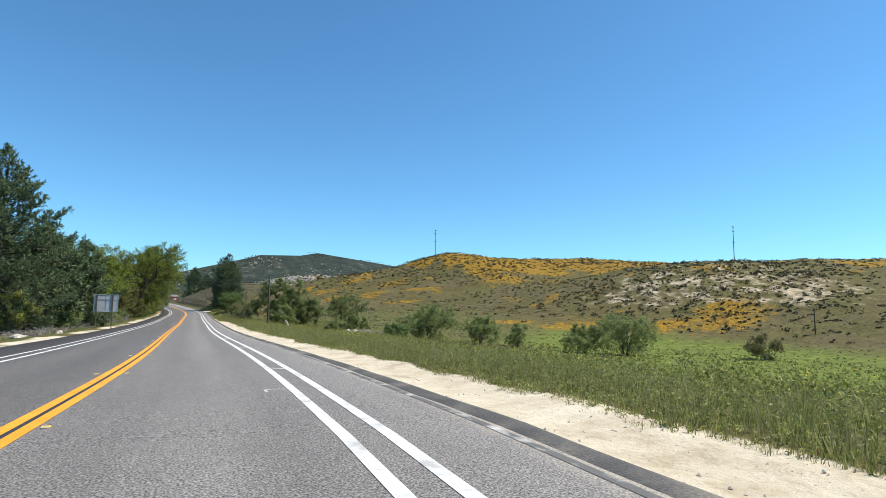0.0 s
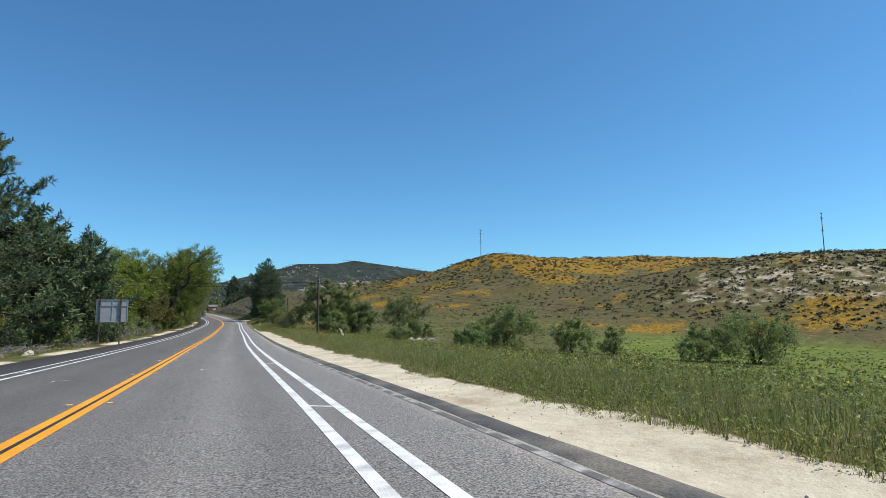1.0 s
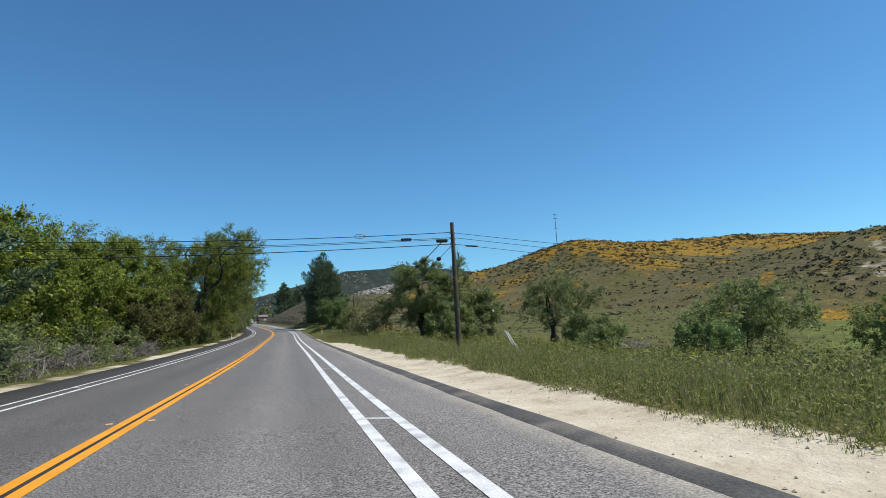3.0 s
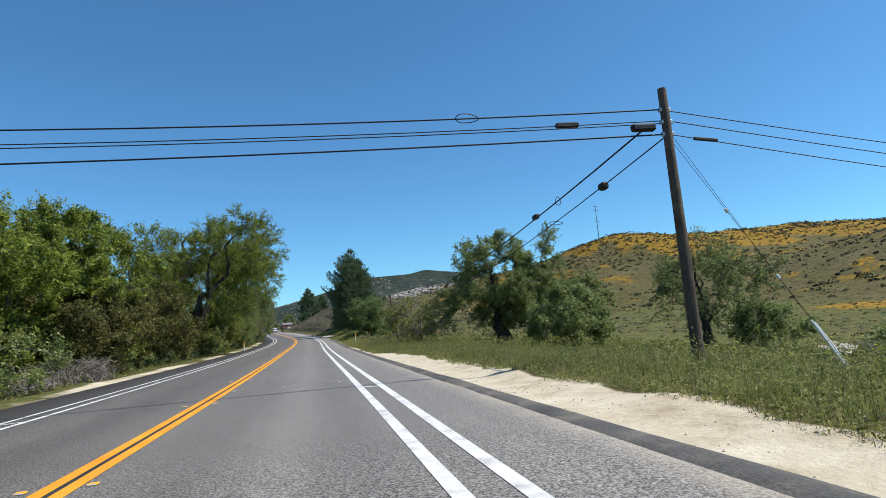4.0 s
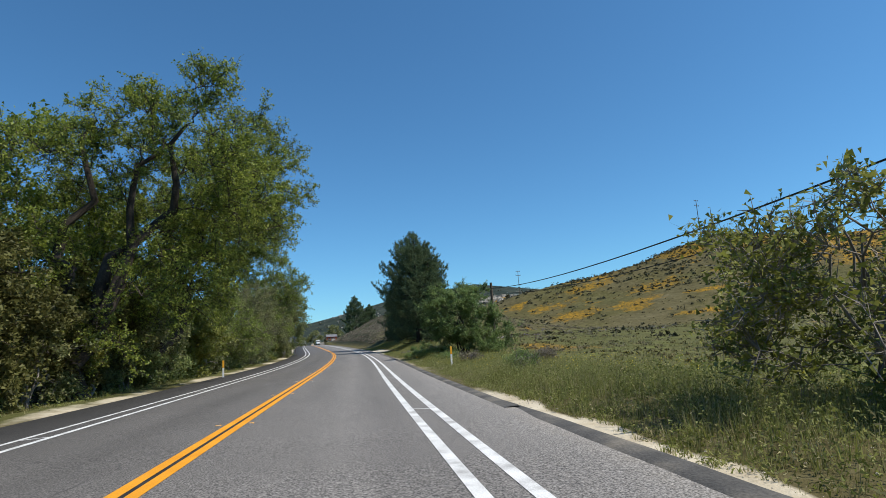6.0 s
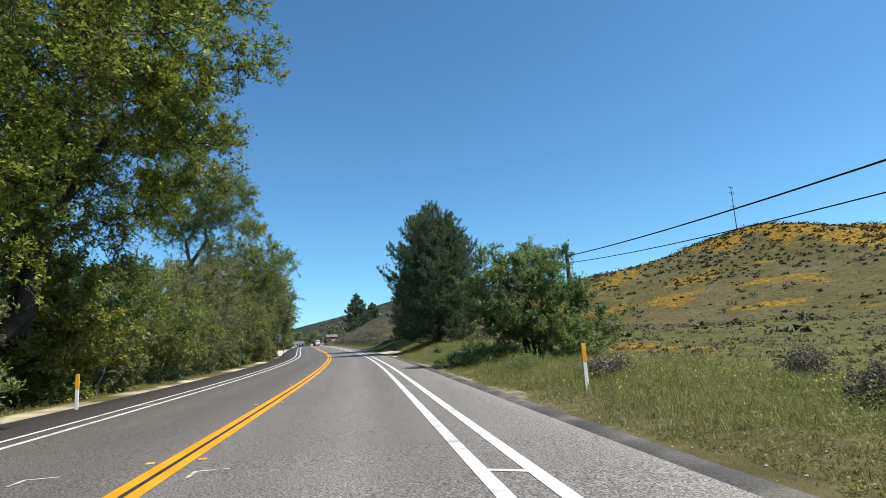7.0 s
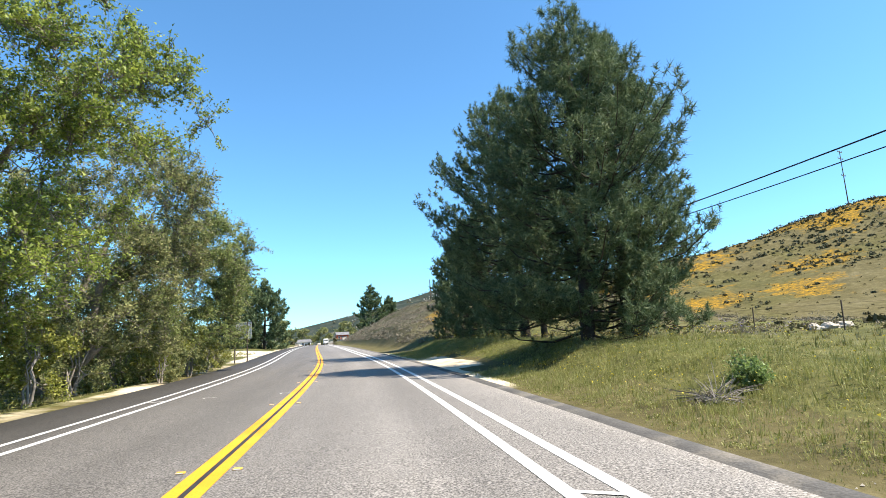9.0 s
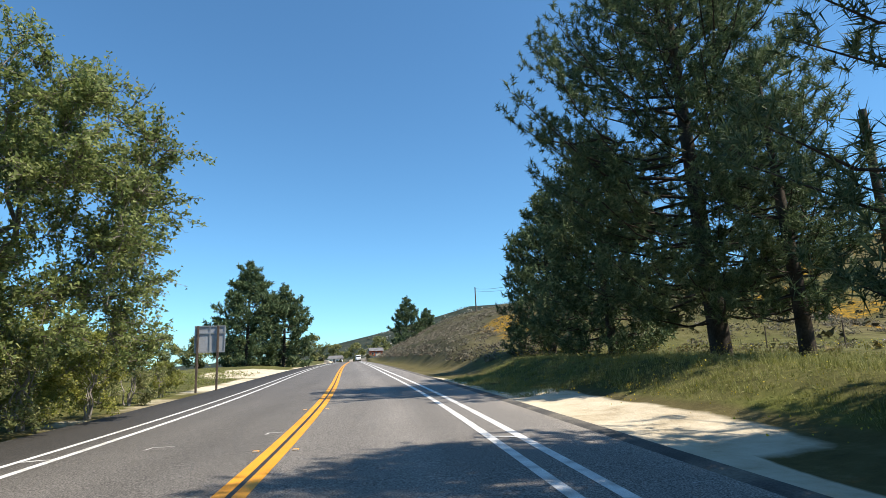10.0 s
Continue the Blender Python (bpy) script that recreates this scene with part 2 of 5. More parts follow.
# ---------------------------------------------------------------- mesh helpers
def np_mesh(name, verts, faces, mat, smooth_faces=False):
    """A mesh from arrays: faces all with the same number of corners."""
    me = bpy.data.meshes.new(name)
    verts, faces = np.asarray(verts, np.float32), np.asarray(faces, np.int32)
    k = faces.shape[1]
    me.vertices.add(len(verts))
    me.vertices.foreach_set("co", verts.ravel())
    me.loops.add(faces.size)
    me.loops.foreach_set("vertex_index", faces.ravel())
    me.polygons.add(len(faces))
    me.polygons.foreach_set("loop_start", np.arange(0, faces.size, k, dtype=np.int32))
    me.polygons.foreach_set("use_smooth", np.full(len(faces), smooth_faces))
    me.update(calc_edges=True)
    me.materials.append(mat)
    return me


def child(name, me, parent, label=""):
    ob = new(name, me)
    ob.parent = parent
    return tagged(ob, label) if label else ob


def part(name, bm, mat, parent=None, label="", smooth_faces=False):
    me = bpy.data.meshes.new(name)
    bmesh.ops.recalc_face_normals(bm, faces=bm.faces)
    bm.to_mesh(me)
    bm.free()
    me.materials.append(mat)
    if smooth_faces:
        me.polygons.foreach_set("use_smooth", [True] * len(me.polygons))
    ob = new(name, me)
    ob.parent = parent
    return tagged(ob, label) if label else ob


def thing(name, m, label, category, group=""):
    ob = new(name)
    ob.empty_display_size = 0.3
    ob.matrix_basis = m
    return tagged(ob, label, category, group)


def box(bm, cx, cy, cz, sx, sy, sz, bevel=0.0, turn=None):
    made = bmesh.ops.create_cube(bm, size=1.0)["verts"]
    bmesh.ops.scale(bm, vec=(sx, sy, sz), verts=made)
    if bevel:
        edges = list({e for v in made for e in v.link_edges})
        made = bmesh.ops.bevel(bm, geom=edges, offset=bevel, segments=1, affect="EDGES")["verts"]
    if turn is not None:
        bmesh.ops.transform(bm, matrix=turn, verts=made)
    bmesh.ops.translate(bm, vec=(cx, cy, cz), verts=made)
    return made


def tubes(paths, sides=6, thin=0.0):
    """Tapered tubes along paths: each a list of points and a list of radii; those thinner than thin get three sides. Returns verts, quads."""
    V, F, o = [], [], 0
    for pts, rad in paths:
        k = 3 if max(rad) < thin else sides
        ang = np.arange(k) * 2 * np.pi / k
        ca, sa = np.cos(ang)[:, None], np.sin(ang)[:, None]
        pts = np.asarray(pts, float)
        d = np.gradient(pts, axis=0)
        d /= np.linalg.norm(d, axis=1)[:, None] + 1e-9
        ref = np.array([0.0, 0, 1]) if abs(d[0, 2]) < 0.8 else np.array([1.0, 0, 0])
        u = np.cross(d, ref)
        u /= np.linalg.norm(u, axis=1)[:, None] + 1e-9
        v = np.cross(d, u)
        for i in range(len(pts)):
            V.append(pts[i] + rad[i] * (ca * u[i] + sa * v[i]))
        for i in range(len(pts) - 1):
            a = o + i * k + np.arange(k)
            b = o + i * k + (np.arange(k) + 1) % k
            F.append(np.stack([a, b, b + k, a + k], 1))
        o += len(pts) * k
    return np.concatenate(V), np.concatenate(F)


def leaves(rs, at, size, slim=0.55, up=0.25):
    """Small pointed leaves at the points, one triangle each, turned at random, facing partly up."""
    n = len(at)
    nrm = rs.normal(size=(n, 3))
    nrm[:, 2] += up * 2
    nrm /= np.linalg.norm(nrm, axis=1)[:, None]
    u = np.cross(nrm, rs.normal(size=(n, 3)))
    u /= np.linalg.norm(u, axis=1)[:, None] + 1e-9
    v = np.cross(nrm, u)
    s = (size * rs.uniform(0.6, 1.35, n))[:, None]
    V = np.stack([at - u * s * 0.45 + v * s * slim * 0.6, at - u * s * 0.45 - v * s * slim * 0.6, at + u * s * 0.65], 1).reshape(-1, 3)
    return V, np.arange(3 * n).reshape(n, 3)


def bend(rs, a, b, sag, n=6, wob=0.06):
    a, b = np.asarray(a, float), np.asarray(b, float)
    t = np.linspace(0, 1, n)[:, None]
    p = a + (b - a) * t
    p[:, 2] += (sag * 4 * t * (1 - t))[:, 0]
    L = np.linalg.norm(b - a)
    w = rs.normal(size=(n, 3)) * wob * L
    w[0] = w[-1] = 0
    return p + w


# ---------------------------------------------------------------- the ground
def lerp_axis(pairs):
    out = []
    for a, b, step in pairs:
        out += list(np.arange(a, b - 1e-6, step))
    return np.array(out + [pairs[-1][1]])


def build_ground():
    lats = lerp_axis([(-3200, -800, 200), (-800, -200, 50), (-200, -60, 14), (-60, -24, 4), (-24, -14, 1.0), (-14, -7.5, 0.5), (-7.5, -6.0, 0.3), (-6.0, 6.0, 3.0), (6.0, 7.5, 0.3), (7.5, 26, 0.7), (26, 80, 2.0), (80, 320, 3.0), (320, 700, 14), (700, 1200, 50), (1200, 3600, 240)])
    ys = lerp_axis([(-900, -200, 100), (-200, 0, 20), (0, 260, 1.2), (260, 420, 2.5), (420, 700, 7), (700, 2200, 22), (2200, 4600, 200)])
    la, yy = np.meshgrid(lats, ys)
    xx = road_x(yy) + la
    zz = ground(xx, yy)
    V = np.stack([xx, yy, zz], -1).reshape(-1, 3)
    nx = len(lats)
    i = (np.arange(len(ys) - 1)[:, None] * nx + np.arange(nx - 1)[None, :]).ravel()
    F = np.stack([i, i + 1, i + nx + 1, i + nx], 1)
    me = np_mesh("ground", V, F, bpy.data.materials["land"], True)
    # zones of the land: bare sand, lush meadow, poppies, haze-tinted scrub
    x, y, lat = V[:, 0], V[:, 1], la.ravel()
    edge = 7.45 - 1.15 * smooth(116, 129, y) + 0.35 * wave(x, y, 2.2, 8)
    sand = smooth(5.5, 5.9, lat) * (1 - smooth(edge - 0.15, edge + 0.35, lat)) * (1 - (0.85 - 0.34 * smooth(155, 159, y) * (1 - smooth(182, 188, y))) * smooth(135, 150, y) * (1 - smooth(196, 203, y))) * (1 - smooth(232, 242, y) * 0.6)
    drive = smooth(5.4, 5.9, lat) * (1 - smooth(7.6, 8.6, lat)) * smooth(208.5, 211, y) * (1 - smooth(220, 226, y))
    sandl = smooth(5.7, 6.1, -lat) * (1 - smooth(7.0, 8.6 + wave(x, y, 3, 3), -lat)) * (0.57 + 0.30 * wave(x, y, 5, 9)) * (1 - 0.15 * smooth(138, 165, y) * (1 - smooth(205, 240, y)))
    drivel = smooth(5.8, 6.6, -lat) * (1 - smooth(10, 14, -lat)) * smooth(247, 255, y) * (1 - smooth(272, 286, y))
    sand = np.clip(np.maximum.reduce([sand, drive, sandl, drivel]), 0, 1)
    d = x - hill_foot(y)
    hillf = smooth(-6, 25, d) * (1 - smooth(420, 700, y)) * smooth(-100, 0, lat)
    meadow = np.maximum(smooth(7.4, 9.5, lat) * (1 - smooth(-14, 18, d)) * (1 - smooth(225, 262, y)), smooth(6.4, 7.6, -lat) * (1 - smooth(40, 90, -lat)))
    pop = 0.9 * hillf * smooth(-0.10, 1.0, 0.45 * wave(x, y, 34, 1.0) + 0.55 * wave(x, y, 11, 2.0) + 1.0 * smooth(14, 28, V[:, 2])) + 0.6 * smooth(0.45, 0.9, wave(x, y, 13, 6.0)) * smooth(12, 25, lat) * smooth(165, 190, y) * (1 - smooth(300, 380, y))
    drift = np.zeros_like(x)
    for cx, cy, sx, sy in [(20, 181, 3.0, 9.0), (63, 285, 7, 6), (79, 279, 8, 5), (93, 291, 9, 7), (76, 272, 4.5, 4), (79, 311, 10, 4), (60, 304, 5, 3.5), (10, 258, 2.5, 7), (85, 161, 10, 5), (145, 136, 12, 8), (123, 138, 10, 5), (141, 262, 14, 9), (139, 132, 16, 9), (100, 151, 12, 6), (63, 282, 7, 5), (74, 432, 14, 10), (104, 436, 14, 10), (48, 440, 8, 8)]:
        drift = np.maximum(drift, bell(x, y, cx, cy, sx, sy))
    pop = np.maximum(0.9 * pop, 0.72 * drift)
    lush = np.clip(bell(x, y, 92, 95, 30, 42) + 0.75 * bell(x, y, 42, 48, 24, 24), 0, 1)
    hazy_scrub = np.maximum(smooth(1120, 1330, y), 0.35 * smooth(238, 262, y) * smooth(7.5, 10, lat) * (1 - smooth(30, 60, lat)))
    stony = hillf * np.clip(0.85 * bell(x, y, 140, 156, 30, 20) + 0.55 * bell(x, y, 176, 150, 34, 28) + 0.36 * bell(x, y, 124, 300, 34, 36) + 0.5 * bell(x, y, 160, 100, 40, 40), 0, 1) * smooth(1, 5, V[:, 2])
    att = me.color_attributes.new("zone", "FLOAT_COLOR", "POINT")
    att.data.foreach_set("color", np.stack([sand, meadow, np.clip(pop, 0, 1), hazy_scrub], 1).astype(np.float32).ravel())
    lu = me.attributes.new("lush", "FLOAT", "POINT")
    lu.data.foreach_set("value", lush.astype(np.float32))
    st = me.attributes.new("stony", "FLOAT", "POINT")
    st.data.foreach_set("value", stony.astype(np.float32))
    return tagged(new("ground", me), "rolling ground with sandy verge, green meadow and poppy-covered hills", "ground", kind="structure")


def land_material():
    m = bpy.data.materials.new("land")
    m.use_nodes = True
    nt = m.node_tree
    n, l = nt.nodes, nt.links.new
    b = n["Principled BSDF"]
    b.inputs["Roughness"].default_value, b.inputs["Specular IOR Level"].default_value = 0.95, 0.1
    pos = n.new("ShaderNodeNewGeometry").outputs["Position"]
    at = n.new("ShaderNodeAttribute")
    at.attribute_name = "zone"
    sep = n.new("ShaderNodeSeparateColor")
    l(at.outputs["Color"], sep.inputs[0])

    def noise_of(scale, detail=5, rough=0.6):
        q = n.new("ShaderNodeTexNoise")
        q.inputs["Scale"].default_value, q.inputs["Detail"].default_value, q.inputs["Roughness"].default_value = scale, detail, rough
        l(pos, q.inputs["Vector"])
        return q.outputs["Fac"]

    def ramp_of(fac, stops):
        r = n.new("ShaderNodeValToRGB")
        e = r.color_ramp.elements
        while len(e) < len(stops):
            e.new(0.5)
        for i, (p, c) in enumerate(stops):
            e[i].position, e[i].color = p, (*c, 1)
        l(fac, r.inputs[0])
        return r.outputs[0]

    def blend(fac, a, c):
        q = n.new("ShaderNodeMix")
        q.data_type = "RGBA"
        l(fac, q.inputs[0])
        l(a, q.inputs[6])
        l(c, q.inputs[7])
        return q.outputs[2]

    def sharpen(mask, amount, scale):
        """A mask broken up by noise into patches with clear edges."""
        a = n.new("ShaderNodeMath")
        a.operation = "MULTIPLY_ADD"
        l(noise_of(scale, 6, 0.65), a.inputs[0])
        a.inputs[1].default_value = amount
        l(mask, a.inputs[2])
        r = n.new("ShaderNodeMapRange")
        r.inputs[1].default_value, r.inputs[2].default_value = 0.42 + amount * 0.5, 0.62 + amount * 0.5
        l(a.outputs[0], r.inputs[0])
        return r.outputs[0]

    hill = ramp_of(noise_of(0.05), [(0.32, (0.046, 0.054, 0.019)), (0.44, (0.088, 0.080, 0.028)), (0.54, (0.098, 0.073, 0.046)), (0.68, (0.165, 0.135, 0.090))])
    grit = ramp_of(noise_of(0.24, 7, 0.75), [(0.34, (0.045, 0.045, 0.017)), (0.52, (0.122, 0.108, 0.038)), (0.68, (0.205, 0.175, 0.090))])
    half = n.new("ShaderNodeValue")
    half.outputs[0].default_value = 0.5
    col = blend(half.outputs[0], hill, grit)
    speck = ramp_of(noise_of(0.75, 8, 0.8), [(0.36, (0.026, 0.029, 0.011)), (0.47, (0.080, 0.072, 0.024)), (0.55, (0.118, 0.104, 0.042)), (0.66, (0.211, 0.188, 0.102))])
    third = n.new("ShaderNodeValue")
    third.outputs[0].default_value = 0.45
    col = blend(third.outputs[0], col, speck)
    stony = n.new("ShaderNodeAttribute")
    stony.attribute_name = "stony"
    bare = ramp_of(noise_of(0.8, 6, 0.7), [(0.35, (0.16, 0.13, 0.08)), (0.5, (0.36, 0.30, 0.20)), (0.65, (0.54, 0.46, 0.35))])
    less = n.new("ShaderNodeMath")
    less.operation = "MULTIPLY"
    less.inputs[1].default_value = 0.48
    l(stony.outputs["Fac"], less.inputs[0])
    col = blend(sharpen(less.outputs[0], 1.6, 0.16), col, bare)
    meadow = ramp_of(noise_of(0.12, 6, 0.7), [(0.34, (0.039, 0.041, 0.014)), (0.46, (0.078, 0.078, 0.025)), (0.56, (0.094, 0.087, 0.035)), (0.66, (0.125, 0.140, 0.033)), (0.78, (0.148, 0.133, 0.055))])
    turf = ramp_of(noise_of(1.2, 8, 0.8), [(0.36, (0.031, 0.035, 0.012)), (0.50, (0.101, 0.105, 0.031)), (0.64, (0.211, 0.199, 0.078))])
    meadow = blend(third.outputs[0], meadow, turf)
    col = blend(sharpen(sep.outputs[1], 0.5, 0.25), col, meadow)
    wet = n.new("ShaderNodeAttribute")
    wet.attribute_name = "lush"
    spring = ramp_of(noise_of(0.5, 6, 0.7), [(0.36, (0.070, 0.085, 0.020)), (0.5, (0.115, 0.145, 0.030)), (0.66, (0.165, 0.205, 0.042))])
    col = blend(sharpen(wet.outputs["Fac"], 0.5, 0.10), col, spring)
    # dark far brush and pale boulders, distance haze tinted bluish into the colour
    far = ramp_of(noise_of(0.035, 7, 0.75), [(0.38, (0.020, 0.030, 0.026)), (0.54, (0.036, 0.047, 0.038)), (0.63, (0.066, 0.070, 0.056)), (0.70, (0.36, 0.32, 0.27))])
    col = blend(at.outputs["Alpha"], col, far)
    poppy = ramp_of(noise_of(1.3, 7, 0.8), [(0.40, (0.065, 0.058, 0.020)), (0.50, (0.20, 0.125, 0.020)), (0.62, (0.46, 0.245, 0.014))])
    col = blend(sharpen(sep.outputs[2], 1.2, 0.42), col, poppy)
    sand = ramp_of(noise_of(0.9, 7, 0.7), [(0.30, (0.36, 0.295, 0.200)), (0.46, (0.52, 0.450, 0.330)), (0.65, (0.62, 0.555, 0.43))])
    col = blend(sharpen(sep.outputs[0], 0.35, 1.2), col, sand)
    l(col, b.inputs["Base Color"])
    bp = n.new("ShaderNodeBump")
    bp.inputs["Strength"].default_value, bp.inputs["Distance"].default_value = 0.8, 0.06
    l(noise_of(6.0, 6, 0.7), bp.inputs["Height"])
    l(bp.outputs[0], b.inputs["Normal"])
    return m


land_material()
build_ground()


# ---------------------------------------------------------------- the road
def strip(y0, y1, cols, step=1.0, lift=0.0):
    """A sheet that follows the road, with lateral columns (offset, height over the road)."""
    ys = np.arange(y0, y1 + 1e-6, step)
    cx = road_x(ys)
    dx = np.gradient(cx, ys)
    nn = np.sqrt(1 + dx * dx)
    V = np.empty((len(ys), len(cols), 3))
    for k, (o, h) in enumerate(cols):
        V[:, k, 0], V[:, k, 1], V[:, k, 2] = cx + o / nn, ys - o * dx / nn, road_z(ys) + h + lift
    nx = len(cols)
    i = (np.arange(len(ys) - 1)[:, None] * nx + np.arange(nx - 1)[None, :]).ravel()
    return V.reshape(-1, 3), np.stack([i, i + 1, i + nx + 1, i + nx], 1), np.tile([c[0] for c in cols], len(ys))


def asphalt_material():
    m = bpy.data.materials.new("asphalt")
    m.use_nodes = True
    nt = m.node_tree
    n, l = nt.nodes, nt.links.new
    b = n["Principled BSDF"]
    b.inputs["Roughness"].default_value, b.inputs["Specular IOR Level"].default_value = 0.8, 0.25
    pos = n.new("ShaderNodeNewGeometry").outputs["Position"]
    at = n.new("ShaderNodeAttribute")
    at.attribute_name = "across"
    comb = n.new("ShaderNodeMapping")
    comb.inputs["Scale"].default_value = (1.0, 0.06, 1.0)
    l(pos, comb.inputs[0])

    def noise_of(scale, detail, vec):
        q = n.new("ShaderNodeTexNoise")
        q.inputs["Scale"].default_value, q.inputs["Detail"].default_value, q.inputs["Roughness"].default_value = scale, detail, 0.65
        l(vec, q.inputs["Vector"])
        return q.outputs["Fac"]

    def remap(v, a, c, lo, hi):
        r = n.new("ShaderNodeMapRange")
        r.inputs[1].default_value, r.inputs[2].default_value, r.inputs[3].default_value, r.inputs[4].default_value = a, c, lo, hi
        l(v, r.inputs[0])
        return r.outputs[0]

    def times(a, c):
        q = n.new("ShaderNodeMath")
        q.operation = "MULTIPLY"
        l(a, q.inputs[0])
        l(c, q.inputs[1])
        return q.outputs[0]

    lanes = n.new("ShaderNodeValToRGB")
    e = lanes.color_ramp.elements
    stops = [(0.0, 0.036), (0.14, 0.052), (0.20, 0.095), (0.30, 0.118), (0.38, 0.105), (0.47, 0.125), (0.52, 0.155), (0.60, 0.148), (0.68, 0.185), (0.74, 0.150), (0.84, 0.18), (0.93, 0.20), (1.0, 0.23)]
    while len(e) < len(stops):
        e.new(0.5)
    for i, (p, v) in enumerate(stops):
        e[i].position, e[i].color = p, (v * 0.96, v * 0.895, v * 0.825, 1)
    l(remap(at.outputs["Fac"], -6.0, 6.0, 0.0, 1.0), lanes.inputs[0])
    k = times(remap(noise_of(0.9, 5, comb.outputs[0]), 0.3, 0.7, 0.90, 1.1), remap(noise_of(0.35, 4, pos), 0.3, 0.7, 0.94, 1.06))
    k = times(k, remap(noise_of(46, 2, pos), 0.36, 0.66, 0.30, 1.95))
    k = times(k, remap(noise_of(20, 5, pos), 0.3, 0.7, 0.75, 1.28))
    mul = n.new("ShaderNodeMix")
    mul.data_type, mul.blend_type = "RGBA", "MULTIPLY"
    mul.inputs[0].default_value = 1.0
    l(lanes.outputs[0], mul.inputs[6])
    l(k, mul.inputs[7])
    # sand blown over the edge of the asphalt
    where = n.new("ShaderNodeSeparateXYZ")
    l(pos, where.inputs[0])
    dust = times(remap(at.outputs["Fac"], 5.0, 5.45, 0.0, 0.45), remap(where.outputs[1], 98, 132, 1.0, 0.3))
    dust = times(dust, remap(noise_of(1.6, 7, pos), 0.35, 0.6, 0.25, 1.25))
    cover = n.new("ShaderNodeMix")
    cover.data_type = "RGBA"
    l(dust, cover.inputs[0])
    l(mul.outputs[2], cover.inputs[6])
    cover.inputs[7].default_value = (0.46, 0.40, 0.30, 1)
    l(cover.outputs[2], b.inputs["Base Color"])
    bp = n.new("ShaderNodeBump")
    bp.inputs["Strength"].default_value, bp.inputs["Distance"].default_value = 0.5, 0.012
    l(noise_of(60, 3, pos), bp.inputs["Height"])
    l(bp.outputs[0], b.inputs["Normal"])
    return m


def ribbon(name, y0, y1, o0, o1, mat, lift, label, category="road marking", step=1.0):
    V, F, _ = strip(y0, y1, [(o0, 0), (o1, 0)], step, lift)
    ob = new(name, np_mesh(name, V, F, mat))
    return tagged(ob, label, category, kind="structure")


def build_road():
    cols = [(o, 0.0) for o in (-6.05, -5.0, -4.1, -3.5, -2.5, -1.2, 0, 1.2, 2.4, 3.55, 4.1, 5.0, 5.55)]
    cols = [(-6.3, -0.10)] + cols + [(5.85, -0.10)]
    V, F, across = strip(-120, 460, cols, 1.0)
    me = np_mesh("road", V, F, asphalt_material(), True)
    at = me.attributes.new("across", "FLOAT", "POINT")
    at.data.foreach_set("value", across.astype(np.float32))
    tagged(new("road", me), "two-lane road of worn grey chip-seal asphalt", "road", kind="structure")
    for o in (-0.195, 0.035):
        ribbon("yellow_line", -120, 440, o, o + 0.16, PAINT_YELLOW, 0.006, "solid yellow centre line painted on the asphalt")
    ribbon("centre_gap", -120, 440, -0.035, 0.035, BLACK_SEAL, 0.004, "dark strip of old asphalt between the yellow lines")
    ribbon("white_line", -120, 440, 3.43, 3.59, PAINT_WHITE, 0.006, "solid white lane line on the asphalt")
    ribbon("white_line", -120, 440, 3.93, 4.09, PAINT_WHITE, 0.006, "solid white bicycle-lane line on the asphalt")
    ribbon("white_line", -120, 440, -3.60, -3.46, PAINT_WHITE, 0.006, "solid white lane line on the asphalt")
    ribbon("white_line", -120, 440, -4.12, -4.00, PAINT_WHITE, 0.006, "solid white bicycle-lane line on the asphalt")
    for k in range(-4, 26):
        y = 29.3 + 12.19 * k
        for a, b, skew in ((3.59, 3.93, -0.10), (-4.0, -3.60, 0.10)):
            c, z = float(road_x(y)), float(road_z(y)) + 0.006
            V = [(c + a, y - skew - 0.06, z), (c + b, y + skew - 0.06, z), (c + b, y + skew + 0.06, z), (c + a, y - skew + 0.06, z)]
            tagged(new("buffer_bar", np_mesh("buffer_bar", V, [(0, 1, 2, 3)], PAINT_WHITE)), "short white crossbar between the two lane lines", "road marking", "buffer bars", "structure")
    # asphalt dike along the sandy verge
    V, F, _ = strip(-120, 150, [(5.40, -0.008), (5.45, 0.010), (5.54, 0.022), (5.68, 0.028), (5.78, 0.014), (5.87, -0.10)], 1.0)
    V[:, 2] += 0.012 * wave(V[:, 0] * 3, V[:, 1], 1.7, 2) - 0.16 * smooth(134, 150, V[:, 1])
    tagged(new("asphalt_dike", np_mesh("asphalt_dike", V, F, DIKE, True)), "low dark asphalt kerb along the sandy verge", "kerb", kind="structure")
    ribbon("worn_edge_line", -60, 64, 5.24, 5.36, PAINT_OLD, 0.005, "broken remains of an old white edge line")
    V, F, _ = strip(138, 330, [(5.30, -0.01), (5.42, 0.02), (5.62, 0.03), (5.80, -0.10)], 1.0)
    tagged(new("asphalt_edge", np_mesh("asphalt_edge", V, F, DIKE, True)), "crumbling dark asphalt edge beside the grass", "kerb", kind="structure")


build_road()


def road_marker():
    """Raised reflective marker."""
    ob = thing("road_marker", pose(0, 0, -50), "raised yellow reflective marker beside the centre line", "road marker", "centre line markers")
    bm = bmesh.new()
    box(bm, 0, 0, 0.009, 0.10, 0.09, 0.018, 0.006)
    part("base", bm, MARKER_YELLOW, ob)
    bm = bmesh.new()
    box(bm, 0, -0.043, 0.011, 0.08, 0.012, 0.010)
    part("reflector", bm, MARKER_BASE, ob, "pale reflective face")
    return ob


